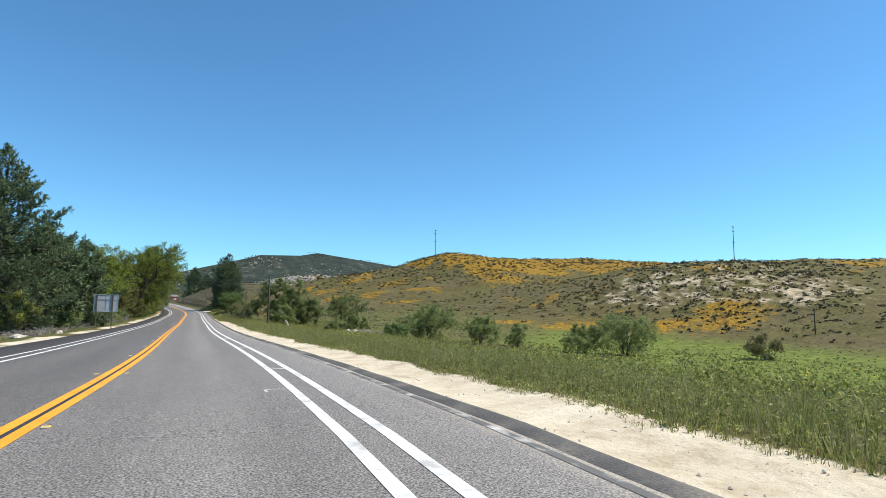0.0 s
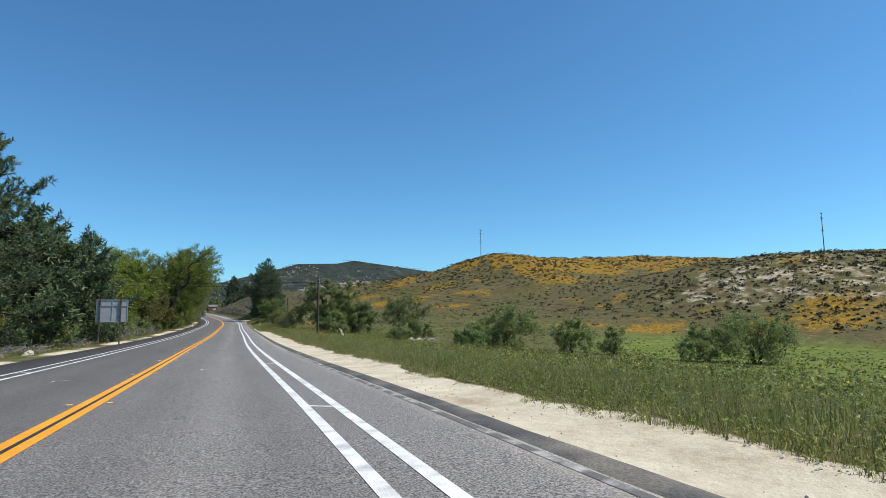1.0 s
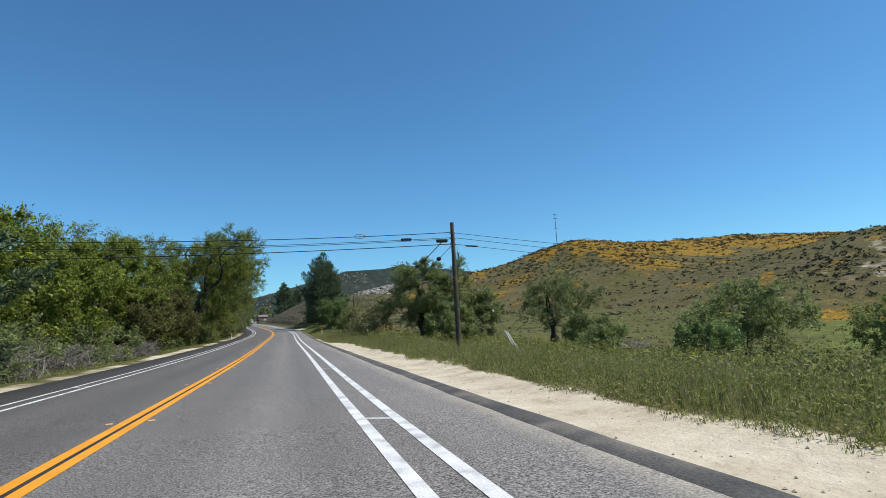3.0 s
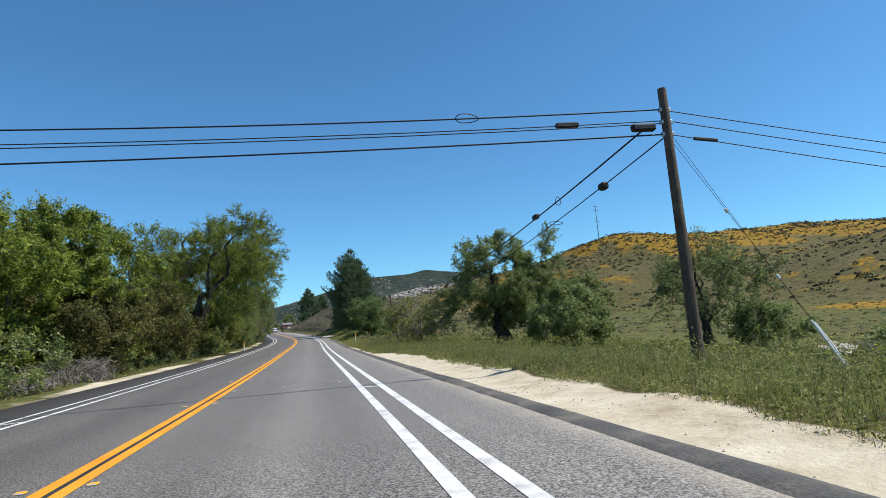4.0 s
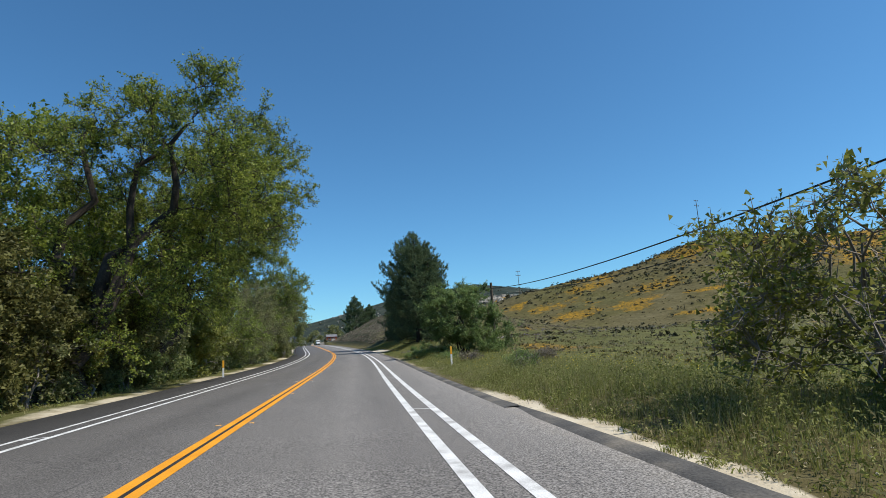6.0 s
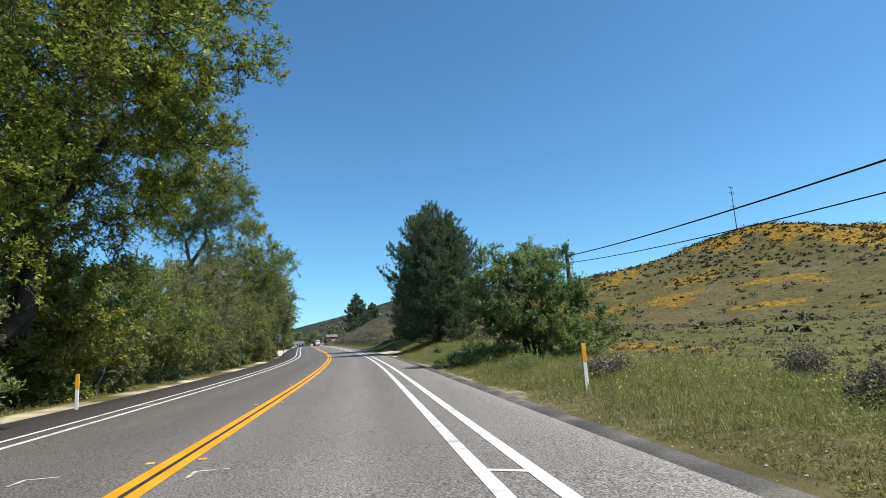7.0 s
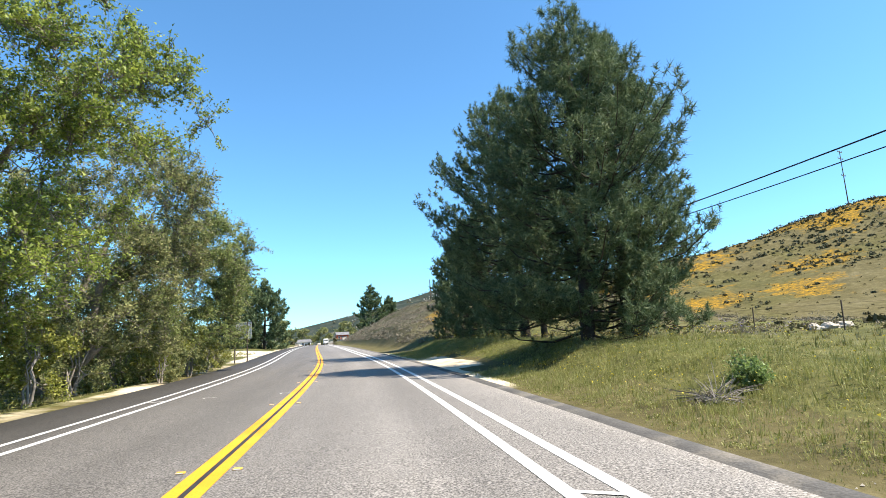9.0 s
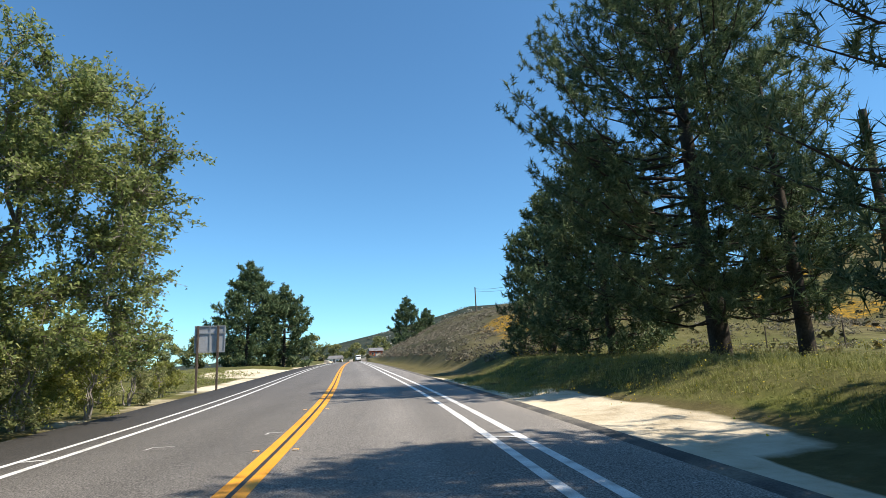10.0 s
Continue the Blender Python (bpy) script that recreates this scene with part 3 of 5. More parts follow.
first = road_marker()
stations = [(21.7 + 7.315 * k, s) for k in range(28) for s in (-0.33, 0.30)]
for k, (y, s) in enumerate(stations):
    m = pose(float(road_x(y)) + s, y, float(road_z(y)) + 0.001)
    if k == 0:
        first.matrix_basis = m
    else:
        copy_thing(first, m)


# ---------------------------------------------------------------- trees
def broadleaf(name, x, y, height, spread, leaf_mat, bark, label, seed, n_leaf=16000, leaf=0.17, clumps=26, low=0.25, stems=2, lean=(0, 0), group="", bare=0.0, category="tree", sink=0.1, squash=1.0, reach=(), girth=1.0, twiggy=8):
    rs = np.random.RandomState(seed)
    top = thing(name, pose(x, y, gz(x, y) - sink), label, category, group)
    lean = np.array([lean[0], lean[1], 0.0])
    base_r = girth * (0.020 * height + 0.05)
    paths, stem_pts = [], []
    for k in range(stems):
        a = rs.uniform(0, 2 * np.pi)
        off = np.array([np.cos(a), np.sin(a), 0]) * base_r * (1.2 if stems > 1 else 0.1)
        end = np.array([np.cos(a), np.sin(a), 0]) * spread * rs.uniform(0.10, 0.38) * (1 if stems > 1 else 0.4) + lean * rs.uniform(0.6, 1.0) + [0, 0, height * rs.uniform(0.66, 0.86)]
        p = bend(rs, off, end, height * 0.02, 9, 0.035)
        r = base_r / math.sqrt(stems) * (1.35 - 1.15 * np.linspace(0, 1, 9) ** 0.7)
        r[0] *= 1.35
        paths.append((p, np.maximum(r, 0.02)))
        stem_pts.append(p)
    # crown: boughs of uneven size in a loose envelope, each bough a spray of sprigs
    cs, rad = [], []
    tries = 0
    clumps = int(clumps * 2.7)
    ph = rs.uniform(0, 6.3, 4)
    while len(cs) < clumps and tries < 5000:
        tries += 1
        d = rs.normal(size=3)
        d /= np.linalg.norm(d)
        q = rs.uniform(0.12, 1.0) ** 0.5
        mid = low + (1 - low) * 0.5
        az = math.atan2(d[1], d[0])
        bulge = 1.0 + 0.10 * math.sin(2 * az + ph[0]) + 0.10 * math.sin(3 * az + 4 * d[2] + ph[1]) + 0.10 * math.sin(6 * d[2] + ph[2])
        zz = mid + d[2] * q * (1 - low) * 0.5 * (1 + 0.10 * math.sin(2 * az + ph[3]) - 0.06)
        w = spread * bulge * (0.70 + 0.30 * math.sin(min(1.0, (zz - low) / (1 - low) + 0.35) * math.pi * 0.62))
        c = np.array([d[0] * q * w, d[1] * q * w * squash, zz * height]) + lean * zz
        r = min(1.5, rs.uniform(0.14, 0.25) * spread)
        if all(np.linalg.norm(c - o) > 0.72 * min(r, s) for o, s in zip(cs, rad)):
            cs.append(c)
            rad.append(r)
    for ex, ey, ez, er in reach:
        for j in range(4):
            cs.append(np.array([ex - x, ey - y, ez - gz(x, y)]) + rs.normal(size=3) * er * [0.5, 0.5, 0.3])
            rad.append(er * rs.uniform(0.4, 0.7))
    wt = np.array(rad) ** 2.0
    wt /= wt.sum()
    wood = np.concatenate([p[3:] for p in stem_pts])
    thick = np.concatenate([paths[k][1][3:] for k in range(stems)])
    order = sorted(range(len(cs)), key=lambda k: np.min(np.linalg.norm(wood - cs[k], axis=1)))
    heart = np.array([0, 0, height * (low + 0.35 * (1 - low))]) + lean * 0.5
    T0, TD, TW = [], [], []
    for k in order:
        c, r, w = cs[k], rad[k], wt[k]
        away = np.linalg.norm(wood - c, axis=1) + 1.2 * np.maximum(0, wood[:, 2] - c[2] + 0.1)
        near = int(np.argmin(away))
        s = wood[near]
        L = np.linalg.norm(c - s)
        limb = bend(rs, s, c, 0.06 * L, 7, 0.045)
        lr = min(0.75 * thick[near], 0.012 * L + 0.018)
        taper = np.linspace(lr, 0.4 * lr + 0.003, 7)
        paths.append((limb, taper))
        wood = np.concatenate([wood, limb[2:]])
        thick = np.concatenate([thick, taper[2:]])
        out = c - heart
        out /= np.linalg.norm(out) + 1e-6
        nb = int(4 + 5 * r)
        for j in range(nb):
            d = rs.normal(size=3) * 0.62 + out * 0.55 + [0, 0, 0.22]
            d /= np.linalg.norm(d)
            bl = r * rs.uniform(0.65, 1.3)
            b0 = limb[rs.randint(3, 7)]
            t = np.linspace(0, 1, 5)[:, None]
            p = b0 + d * bl * t + rs.normal(size=(5, 3)) * 0.05 * bl * t
            p[:, 2] -= (0.16 * bl * t ** 2)[:, 0]
            if p[-1, 2] < 0.25:
                p[:, 2] += (0.25 - p[-1, 2]) * t[:, 0]
            paths.append((p[::2], np.array([0.010 + 0.009 * bl, 0.008 + 0.004 * bl, 0.005])))
            nt = int(5 + 5 * bl)
            u = 1 - 0.8 * rs.uniform(0, 1, nt) ** 1.2
            q = np.minimum(3, (u * 4).astype(int))
            T0.append(p[q] + (p[q + 1] - p[q]) * (u * 4 - q)[:, None])
            v = d * 0.55 + rs.normal(size=(nt, 3)) * 0.62 + [0, 0, 0.12]
            TD.append(v / np.linalg.norm(v, axis=1)[:, None] * (rs.uniform(0.22, 0.60, nt) * (0.55 + 0.45 * r))[:, None])
            TW.append(np.full(nt, w / (nb * nt)))
    T0, TD, TW = np.concatenate(T0), np.concatenate(TD), np.concatenate(TW)
    total = 1.75 * n_leaf * (1 - bare)
    own = np.repeat(np.arange(len(T0)), rs.poisson(np.minimum(TW * total * rs.uniform(0.3, 1.7, len(T0)), 60)))
    at = T0[own] + TD[own] * rs.uniform(0.1, 1.1, (len(own), 1)) + rs.normal(size=(len(own), 3)) * leaf * 0.55
    V, F = tubes(paths, 6, 0.05)
    a, d = T0[::max(1, twiggy // 2)], TD[::max(1, twiggy // 2)]
    side = np.cross(d, rs.normal(size=d.shape))
    side *= (0.010 if twiggy < 4 else 0.006) / (np.linalg.norm(side, axis=1)[:, None] + 1e-9)
    W = np.stack([a - side, a + side, a + d + side * 0.3, a + d - side * 0.3], 1).reshape(-1, 3)
    F = np.concatenate([F, len(V) + np.arange(len(W)).reshape(-1, 4)])
    child("trunk", np_mesh("trunk", np.concatenate([V, W]), F, bark, True), top, "branching trunk and limbs")
    at = at[at[:, 2] > 0.12]
    V, F = leaves(rs, at, leaf * 0.95, 0.6, 0.5)
    child("crown", np_mesh("crown", V, F, leaf_mat), top)
    return top


def pine(name, x, y, height, spread, label, seed, group="pines", low=0.05, tufts=3600, wide=0.3, sink=0.1, size=0.26, gaps=0.0, fill=1.0, skew=0.0, slim=1.0):
    """A pine: whorled limbs that turn up at their ends, each set with brush-like tufts of needles."""
    rs = np.random.RandomState(seed)
    top = thing(name, pose(x, y, gz(x, y) - sink), label, "pine tree", group)
    base_r = 0.017 * height + 0.05
    n = 12
    tz = np.linspace(0, 1, n)
    trunk = np.stack([0.010 * height * np.sin(tz * 3 + seed), 0.010 * height * np.cos(tz * 2.3 + seed) - 0.010 * height, tz * height * 0.985], 1)
    paths = [(trunk, base_r * (1.05 - tz) ** 0.8 + 0.015)]
    P, D, S = [], [], []
    z, turn = low * height, 0.0
    coarse = size / 0.26
    while z < height * 0.985:
        f = z / height
        w = (0.78 + 0.22 * f / wide) if f < wide else ((1 - f) / (1 - wide)) ** 0.86
        count = 6 if f < 0.8 else 4
        turn += 1.1
        for b in range(count):
            a = turn + 2 * np.pi * (b + rs.uniform(-0.3, 0.3)) / count
            lobe = 0.90 + 0.16 * math.sin(3 * a + 5 * f + seed) * math.sin(11 * f + seed)
            L = max(0.3, spread * w * lobe * rs.uniform(0.60, 1.14) * (1 - skew * math.cos(a)))
            if rs.rand() < gaps:
                L *= 0.45
            zz = z + rs.uniform(-0.25, 0.25)
            k = min(n - 1, max(0, int(zz / height * (n - 1))))
            s = np.array([trunk[k][0], trunk[k][1], zz])
            rise = -0.16 + 0.62 * f + rs.uniform(-0.10, 0.12)
            t = np.linspace(0, 1, 7)[:, None]
            for fork, share, start in ((0.0, 1.0, 0.0), (0.5, 0.55, 0.42), (-0.5, 0.50, 0.5)):
                if fork and L < 1.4:
                    continue
                if fork:
                    s1, L1 = main[0] + (main[-1] - main[0]) * start, L * share * rs.uniform(0.8, 1.1)
                else:
                    s1, L1 = s, L
                a1 = a + fork * rs.uniform(0.7, 1.3)
                d = np.array([math.cos(a1), math.sin(a1), rise])
                p = s1 + d * L1 * t
                p[:, 2] += (0.34 * L1 * t ** 3 - 0.05 * L1 * np.sin(np.pi * t))[:, 0]
                if p[-1][2] < 0.4:
                    p[:, 2] += (0.4 - p[-1][2]) * t[:, 0] ** 2
                if not fork:
                    main = p
                paths.append((p[::2], np.linspace(0.012 * L1 + 0.010, 0.008, 4)))
                m = int((4 + 4.2 * L1) / coarse * fill)
                u = 1 - 0.72 * rs.uniform(0, 1, m) ** 1.35
                i = np.minimum(5, (u * 6).astype(int))
                q = p[i] + (p[i + 1] - p[i]) * (u * 6 - i)[:, None]
                side = np.array([-d[1], d[0], 0]) * rs.choice([-1, 1], m)[:, None]
                v = np.array([d[0], d[1], 0]) * rs.uniform(0.0, 0.5, (m, 1)) + side * rs.uniform(0.0, 0.9, (m, 1)) + np.stack([0 * u, 0 * u, rs.uniform(-0.15, 1.1, m)], 1)
                v /= np.linalg.norm(v, axis=1)[:, None]
                ll = rs.uniform(0.2, 0.75, m) * (0.75 + 0.05 * L1)
                e = q + v * ll[:, None]
                up = v + [0, 0, 0.6]
                up /= np.linalg.norm(up, axis=1)[:, None]
                P += [p[-1:], e]
                D += [(d + np.array([0, 0, 0.9]))[None], up]
                S += [np.array([1.35]), rs.uniform(0.95, 1.45, m)]
                for j in range(0, m if size < 0.3 else 0, 6):
                    paths.append((np.stack([q[j], e[j]]), np.array([0.010, 0.006])))
        z += (0.42 + 0.022 * height) * (1.0 - 0.35 * f) * rs.uniform(0.8, 1.2) * max(1.0, 0.8 * coarse)
    P.append(trunk[-1:])
    D.append(np.array([[0, 0, 1.0]]))
    S.append(np.array([1.1]))
    V, F = tubes(paths, 5, 0.03)
    child("trunk", np_mesh("trunk", V, F, BARK_DARK, True), top, "straight dark trunk with whorled branches")
    P, D, S = np.concatenate(P), np.concatenate(D), np.concatenate(S)
    D /= np.linalg.norm(D, axis=1)[:, None]
    m = len(P)
    per = int(min(15 if slim == 1 else 30, max(9, tufts * 26 / m)))
    dirs = D[:, None, :] * rs.uniform(0.0, 1.0, (m, per, 1)) + rs.normal(size=(m, per, 3)) * 0.85
    dirs /= np.linalg.norm(dirs, axis=2)[:, :, None]
    st = P[:, None, :] + D[:, None, :] * (rs.uniform(-0.18, 0.06, (m, per, 1)) * size / 0.26 * S[:, None, None])
    ln = 0.85 * size * rs.uniform(0.6, 1.1, (m, per, 1)) * S[:, None, None]
    side = np.cross(dirs, rs.normal(size=(m, per, 3)))
    side /= np.linalg.norm(side, axis=2)[:, :, None] + 1e-9
    wd = 0.20 * slim * size * math.sqrt(20.0 / max(per, 8))
    V = np.stack([st - side * wd * 0.5, st + side * wd * 0.5, st + dirs * ln + side * wd * 0.35, st + dirs * ln - side * wd * 0.35], 2)
    if size < 0.4:
        V = np.stack([V[:, :, 0], V[:, :, 1], st + dirs * ln], 2)
        V = V.reshape(-1, 3)
        F = np.arange(len(V)).reshape(-1, 3)
    else:
        V = V.reshape(-1, 3)
        F = np.arange(len(V)).reshape(-1, 4)
    child("needles", np_mesh("needles", V, F, NEEDLES), top)
    return top


# left side, from the first bend on
pine("pine_tree", -14.5, 74.0, 16.4, 6.2, "tall dark pine standing at the roadside woods", 3, low=0.02, size=0.31, tufts=7500)
pine("pine_tree", -18.5, 82.0, 14.5, 5.6, "dark pine with dense needles behind the roadside pine", 4, low=0.03, size=0.48)
pine("pine_tree", -11.3, 93.2, 10.3, 4.3, "smaller dense pine beside the road sign", 5, low=0.02, size=0.38, tufts=4200)
pine("pine_tree", -13.0, 84.0, 11.0, 4.6, "bushy dark pine between the taller pines", 7, low=0.02, size=0.48, tufts=3600)
broadleaf("broadleaf_tree", -19, 95, 10, 6.0, LEAF_BROWN, BARK_DARK, "dark leafy tree behind the roadside pines", 6, 16000, 0.24, 26, 0.06)
for k, (x, y, h, w) in enumerate([(-16.0, 105, 9.8, 5.2), (-15.5, 114, 8.6, 5.0)]):
    broadleaf("willow_tree", x, y, h, w, LEAF_COTTON, BARK_DARK, "dark green willow at the edge of the woods", 20 + k, 17000, 0.21, 26, 0.04, 3, group="roadside woods")
for k, (x, y, h, w, mat) in enumerate([(-14.0, 122, 10.4, 4.8, LEAF_COTTON), (-13.8, 130.5, 11.2, 5.0, LEAF_COTTON), (-13.0, 134.5, 6.6, 4.0, LEAF_BROWN), (-12.9, 142.5, 7.2, 4.2, LEAF_BROWN), (-12.4, 150, 7.4, 4.0, LEAF_BROWN), (-12.3, 157.5, 6.8, 3.6, LEAF_BROWN), (-12.2, 124.0, 5.2, 3.2, LEAF_BROWN), (-12.0, 129.5, 5.6, 3.2, LEAF_BROWN)]):
    broadleaf("brush_thicket", x, y, h, w, mat, BARK_DARK, "tall green thicket of willow brush along the road" if k < 2 else "tall bronze-green thicket of brush along the road", 30 + k, 40000 if k < 2 else 22000, 0.165, 30, 0.02, 5, group="roadside thickets", category="bush")
# limbs that reach out over the road
REACH = {4: [(-4.8, 160, 13.4, 2.0), (-5.8, 160, 10.4, 1.8)], 5: [(-2.2, 165, 11.4, 1.5), (-3.0, 165, 13.2, 1.8), (-4.2, 164.5, 10.2, 1.6), (-4.8, 164, 12.4, 2.0), (-6.0, 164, 9.4, 1.8), (-3.6, 165, 15.0, 1.9), (-6.0, 165, 14.6, 2.0), (-5.6, 171, 8.6, 1.7), (-7.2, 172, 8.0, 1.8), (-7.0, 171, 10.6, 1.9), (-6.4, 171, 12.6, 1.9), (-5.0, 171, 11.0, 1.6), (-8.4, 170, 6.6, 1.7), (-9.0, 171, 9.4, 1.8)]}
OVER = {2: [(-5.2, 200.8, 9.2, 1.6), (-6.6, 200, 10.9, 1.8), (-6.0, 199, 7.2, 1.6), (-8.4, 199, 11.8, 1.8)], 3: [(-7.2, 209.5, 7.6, 1.6), (-7.2, 209, 5.2, 1.4), (-7.8, 208, 9.2, 1.5)], 4: [(-6.6, 217.2, 6.6, 1.2), (-7.6, 217, 8.0, 1.5), (-6.9, 217.6, 4.8, 1.1), (-6.9, 218.0, 3.2, 1.0), (-7.2, 218.6, 4.0, 1.2), (-7.0, 219.0, 2.4, 1.0), (-8.0, 219.0, 5.6, 1.3), (-8.6, 215.5, 2.6, 1.4), (-8.8, 213, 3.6, 1.5), (-8.4, 216, 9.2, 1.4)]}
for k, (x, y, h, w, ln, nl, lf) in enumerate([(-22, 121, 12.5, 6.2, (0, 0), 10000, 0.24), (-22.5, 134, 14.5, 6.6, (0, 0), 11000, 0.24), (-21.0, 147, 16.8, 6.8, (0, 0), 17000, 0.20), (-18.5, 161, 17.0, 6.8, (0, 0), 14000, 0.22), (-12.0, 156.5, 16.4, 7.6, (4.2, 0), 84000, 0.112), (-12.5, 168, 16.8, 5.8, (4.0, 1), 92000, 0.110), (-20, 178, 17.0, 6.4, (1, 0), 9000, 0.22)]):
    broadleaf("cottonwood_tree", x, y, h, w, LEAF_COTTON, BARK_DARK if k in (4, 5) else BARK_PALE, "tall spring-green cottonwood in the roadside woods", 40 + k, nl, lf, 44, 0.20 if k == 5 else 0.08, 3, ln, "roadside woods", reach=REACH.get(k, ()), twiggy=2 if k in (4, 5) else 9, girth=1.9 if k in (4, 5) else 1.0)
for k, (x, y, h, w, ln, nl) in enumerate([(-11.8, 179, 7.0, 4.6, (1.6, 0), 52000), (-11.4, 188.5, 8.4, 5.0, (2.0, 0), 60000), (-11.6, 199, 12.4, 5.2, (2.2, 0), 84000), (-12.2, 209, 12.0, 4.6, (2.6, 0), 56000), (-11.9, 217.0, 10.2, 4.4, (2.2, 0.5), 72000)]):
    broadleaf("willow_tree", x, y, h, w, (LEAF_SPRING, LEAF_WILLOW, LEAF_SPRING, LEAF_WILLOW, LEAF_GREY)[k], BARK_PALE, "spreading half-bare willow leaning over the verge", 60 + k, int(nl * 0.8), 0.095 if k < 3 else 0.105, 44, 0.02, 3, ln, "roadside woods", reach=OVER.get(k, ()), twiggy=2, girth=1.35)
broadleaf("cottonwood_tree", -14.6, 194, 17.5, 4.6, LEAF_SPRING, BARK_PALE, "tall spring-green cottonwood rising over the willows", 72, 60000, 0.085, 34, 0.62, 2, (3.0, 0), "roadside woods", reach=[(-6.2, 193, 11.4, 1.5), (-7.4, 193, 13.0, 1.9), (-8.8, 192, 14.6, 2.0), (-9.6, 193, 11.8, 1.5), (-10.6, 190, 15.6, 2.1), (-11.0, 187, 16.2, 2.2), (-12.0, 189, 13.6, 1.8)], girth=1.5, twiggy=3)
for k, (x, y, h, w, mat) in enumerate([(-12.4, 163.5, 6.4, 3.4, LEAF_WILLOW), (-10.6, 170.5, 4.8, 2.7, LEAF_YELLOW), (-12.4, 172.5, 6.6, 3.6, LEAF_GREY)]):
    broadleaf("brush_thicket", x, y, h, w, mat, TWIG_GREY, "tall leafy thicket of brush under the cottonwoods", 36 + k, 16000, 0.15, 26, 0.02, 5, group="roadside thickets", category="bush")
bush_kinds = []
for k, (mat, h) in enumerate([(LEAF_WILLOW, 3.8), (LEAF_YELLOW, 4.4), (LEAF_GREY, 3.2)]):
    bush_kinds.append(broadleaf("understory_bush", -11.5, 152 + 5 * k, h, 2.6, mat, TWIG_GREY, "twiggy undergrowth bush at the foot of the woods", 80 + k, 4000, 0.135, 8, 0.02, 5, group="undergrowth", category="bush", bare=0.1, twiggy=12))
for k in range(27):
    y = 72 + 5.4 * k
    x = float(road_x(y)) - 10.6 - 1.4 * math.sin(k * 2.1) - (1.4 if y < 150 else 0)
    sc = 0.85 + 0.3 * math.sin(k * 1.7)
    copy_thing(bush_kinds[(k * 2 + 1) % 3], pose(x, y, gz(x, y) - 0.1, 0, 0, 67 * k) @ Matrix.Diagonal((sc, sc, sc, 1)))


for k, (x, y, sc) in enumerate([(-10.6, 207, 0.8), (-10.2, 213, 0.75), (-13.2, 222, 0.8), (-9.4, 220.5, 0.5), (-10.2, 225, 0.5), (-10.8, 229.5, 0.4), (-8.9, 215.5, 0.55), (-9.6, 217.8, 0.6), (-8.8, 211, 0.6), (-12.2, 227, 0.7), (-13.4, 223, 0.9), (-15.2, 227, 1.0), (-17, 232, 1.0), (-19, 238, 1.0), (-14.6, 231, 0.7), (-21, 246, 1.1), (-12.4, 233, 0.4), (-9.9, 202.5, 0.7), (-10.4, 174, 1.0), (-10.2, 183, 0.9), (-10.0, 193, 0.9)]):
    copy_thing(bush_kinds[k % 2], pose(x, y, gz(x, y) - 0.1, 0, 0, 40 + 77 * k) @ Matrix.Diagonal((sc, sc, sc, 1)))


def bare_brush(name, x, y, w, h, label, seed, n=130):
    """A heap of dry leafless branches."""
    rs = np.random.RandomState(seed)
    ob = thing(name, pose(x, y, gz(x, y) - 0.05), label, "dead brush", "dry brush")
    paths = []
    for _ in range(n):
        a = rs.uniform(0, 2 * np.pi)
        s = np.array([rs.normal() * w * 0.3, rs.normal() * w * 0.3, 0.0])
        e = s + np.array([math.cos(a) * w * rs.uniform(0.2, 0.7), math.sin(a) * w * rs.uniform(0.2, 0.7), h * rs.uniform(0.2, 1.0)])
        p = bend(rs, s, e, 0.15 * h, 5, 0.06)
        paths.append((p, np.linspace(0.022, 0.006, 5)))
        for _ in range(3):
            i = rs.randint(1, 4)
            q = p[i] + rs.normal(size=3) * [0.35, 0.35, 0.2]
            paths.append((np.stack([p[i], (p[i] + q) / 2 + [0, 0, 0.04], q]), np.array([0.010, 0.007, 0.004])))
    V, F = tubes(paths, 3)
    child("tangle", np_mesh("tangle", V, F, TWIG_GREY), ob)
    return ob


bare_brush("dead_brush", -11.2, 119.5, 3.0, 1.6, "heap of dry grey branches under the trees", 301)
bare_brush("dead_brush", -12.0, 104.0, 2.6, 2.8, "leaning mass of dead grey branches at the woods", 302)
bare_brush("dead_brush", -11.0, 99.5, 2.6, 2.0, "mass of dry grey branches under the willows", 305, 160)
bare_brush("dead_brush", -9.9, 122.6, 1.7, 1.5, "pile of dry grey branches at the foot of the thicket", 306, 150)
bare_brush("dead_brush", -11.2, 109.5, 2.4, 1.8, "tangled dead branches at the edge of the woods", 306)
bare_brush("dead_brush", 27.6, 110.6, 2.2, 0.9, "dry brown brush along the eroded bank", 307)
bare_brush("dead_brush", 30.6, 113.6, 2.4, 0.9, "dry brown brush along the eroded bank", 308)
bare_brush("dead_brush", -10.6, 66.5, 1.8, 0.6, "low dry brush in the dirt beside the pines", 309, 90)
bare_brush("dead_brush", -10.4, 73.0, 1.8, 0.7, "low dry brush in the dirt beside the pines", 310, 90)
bare_brush("dead_brush", -10.2, 83.5, 1.8, 0.7, "low dry brush around the sign post", 303, 90)

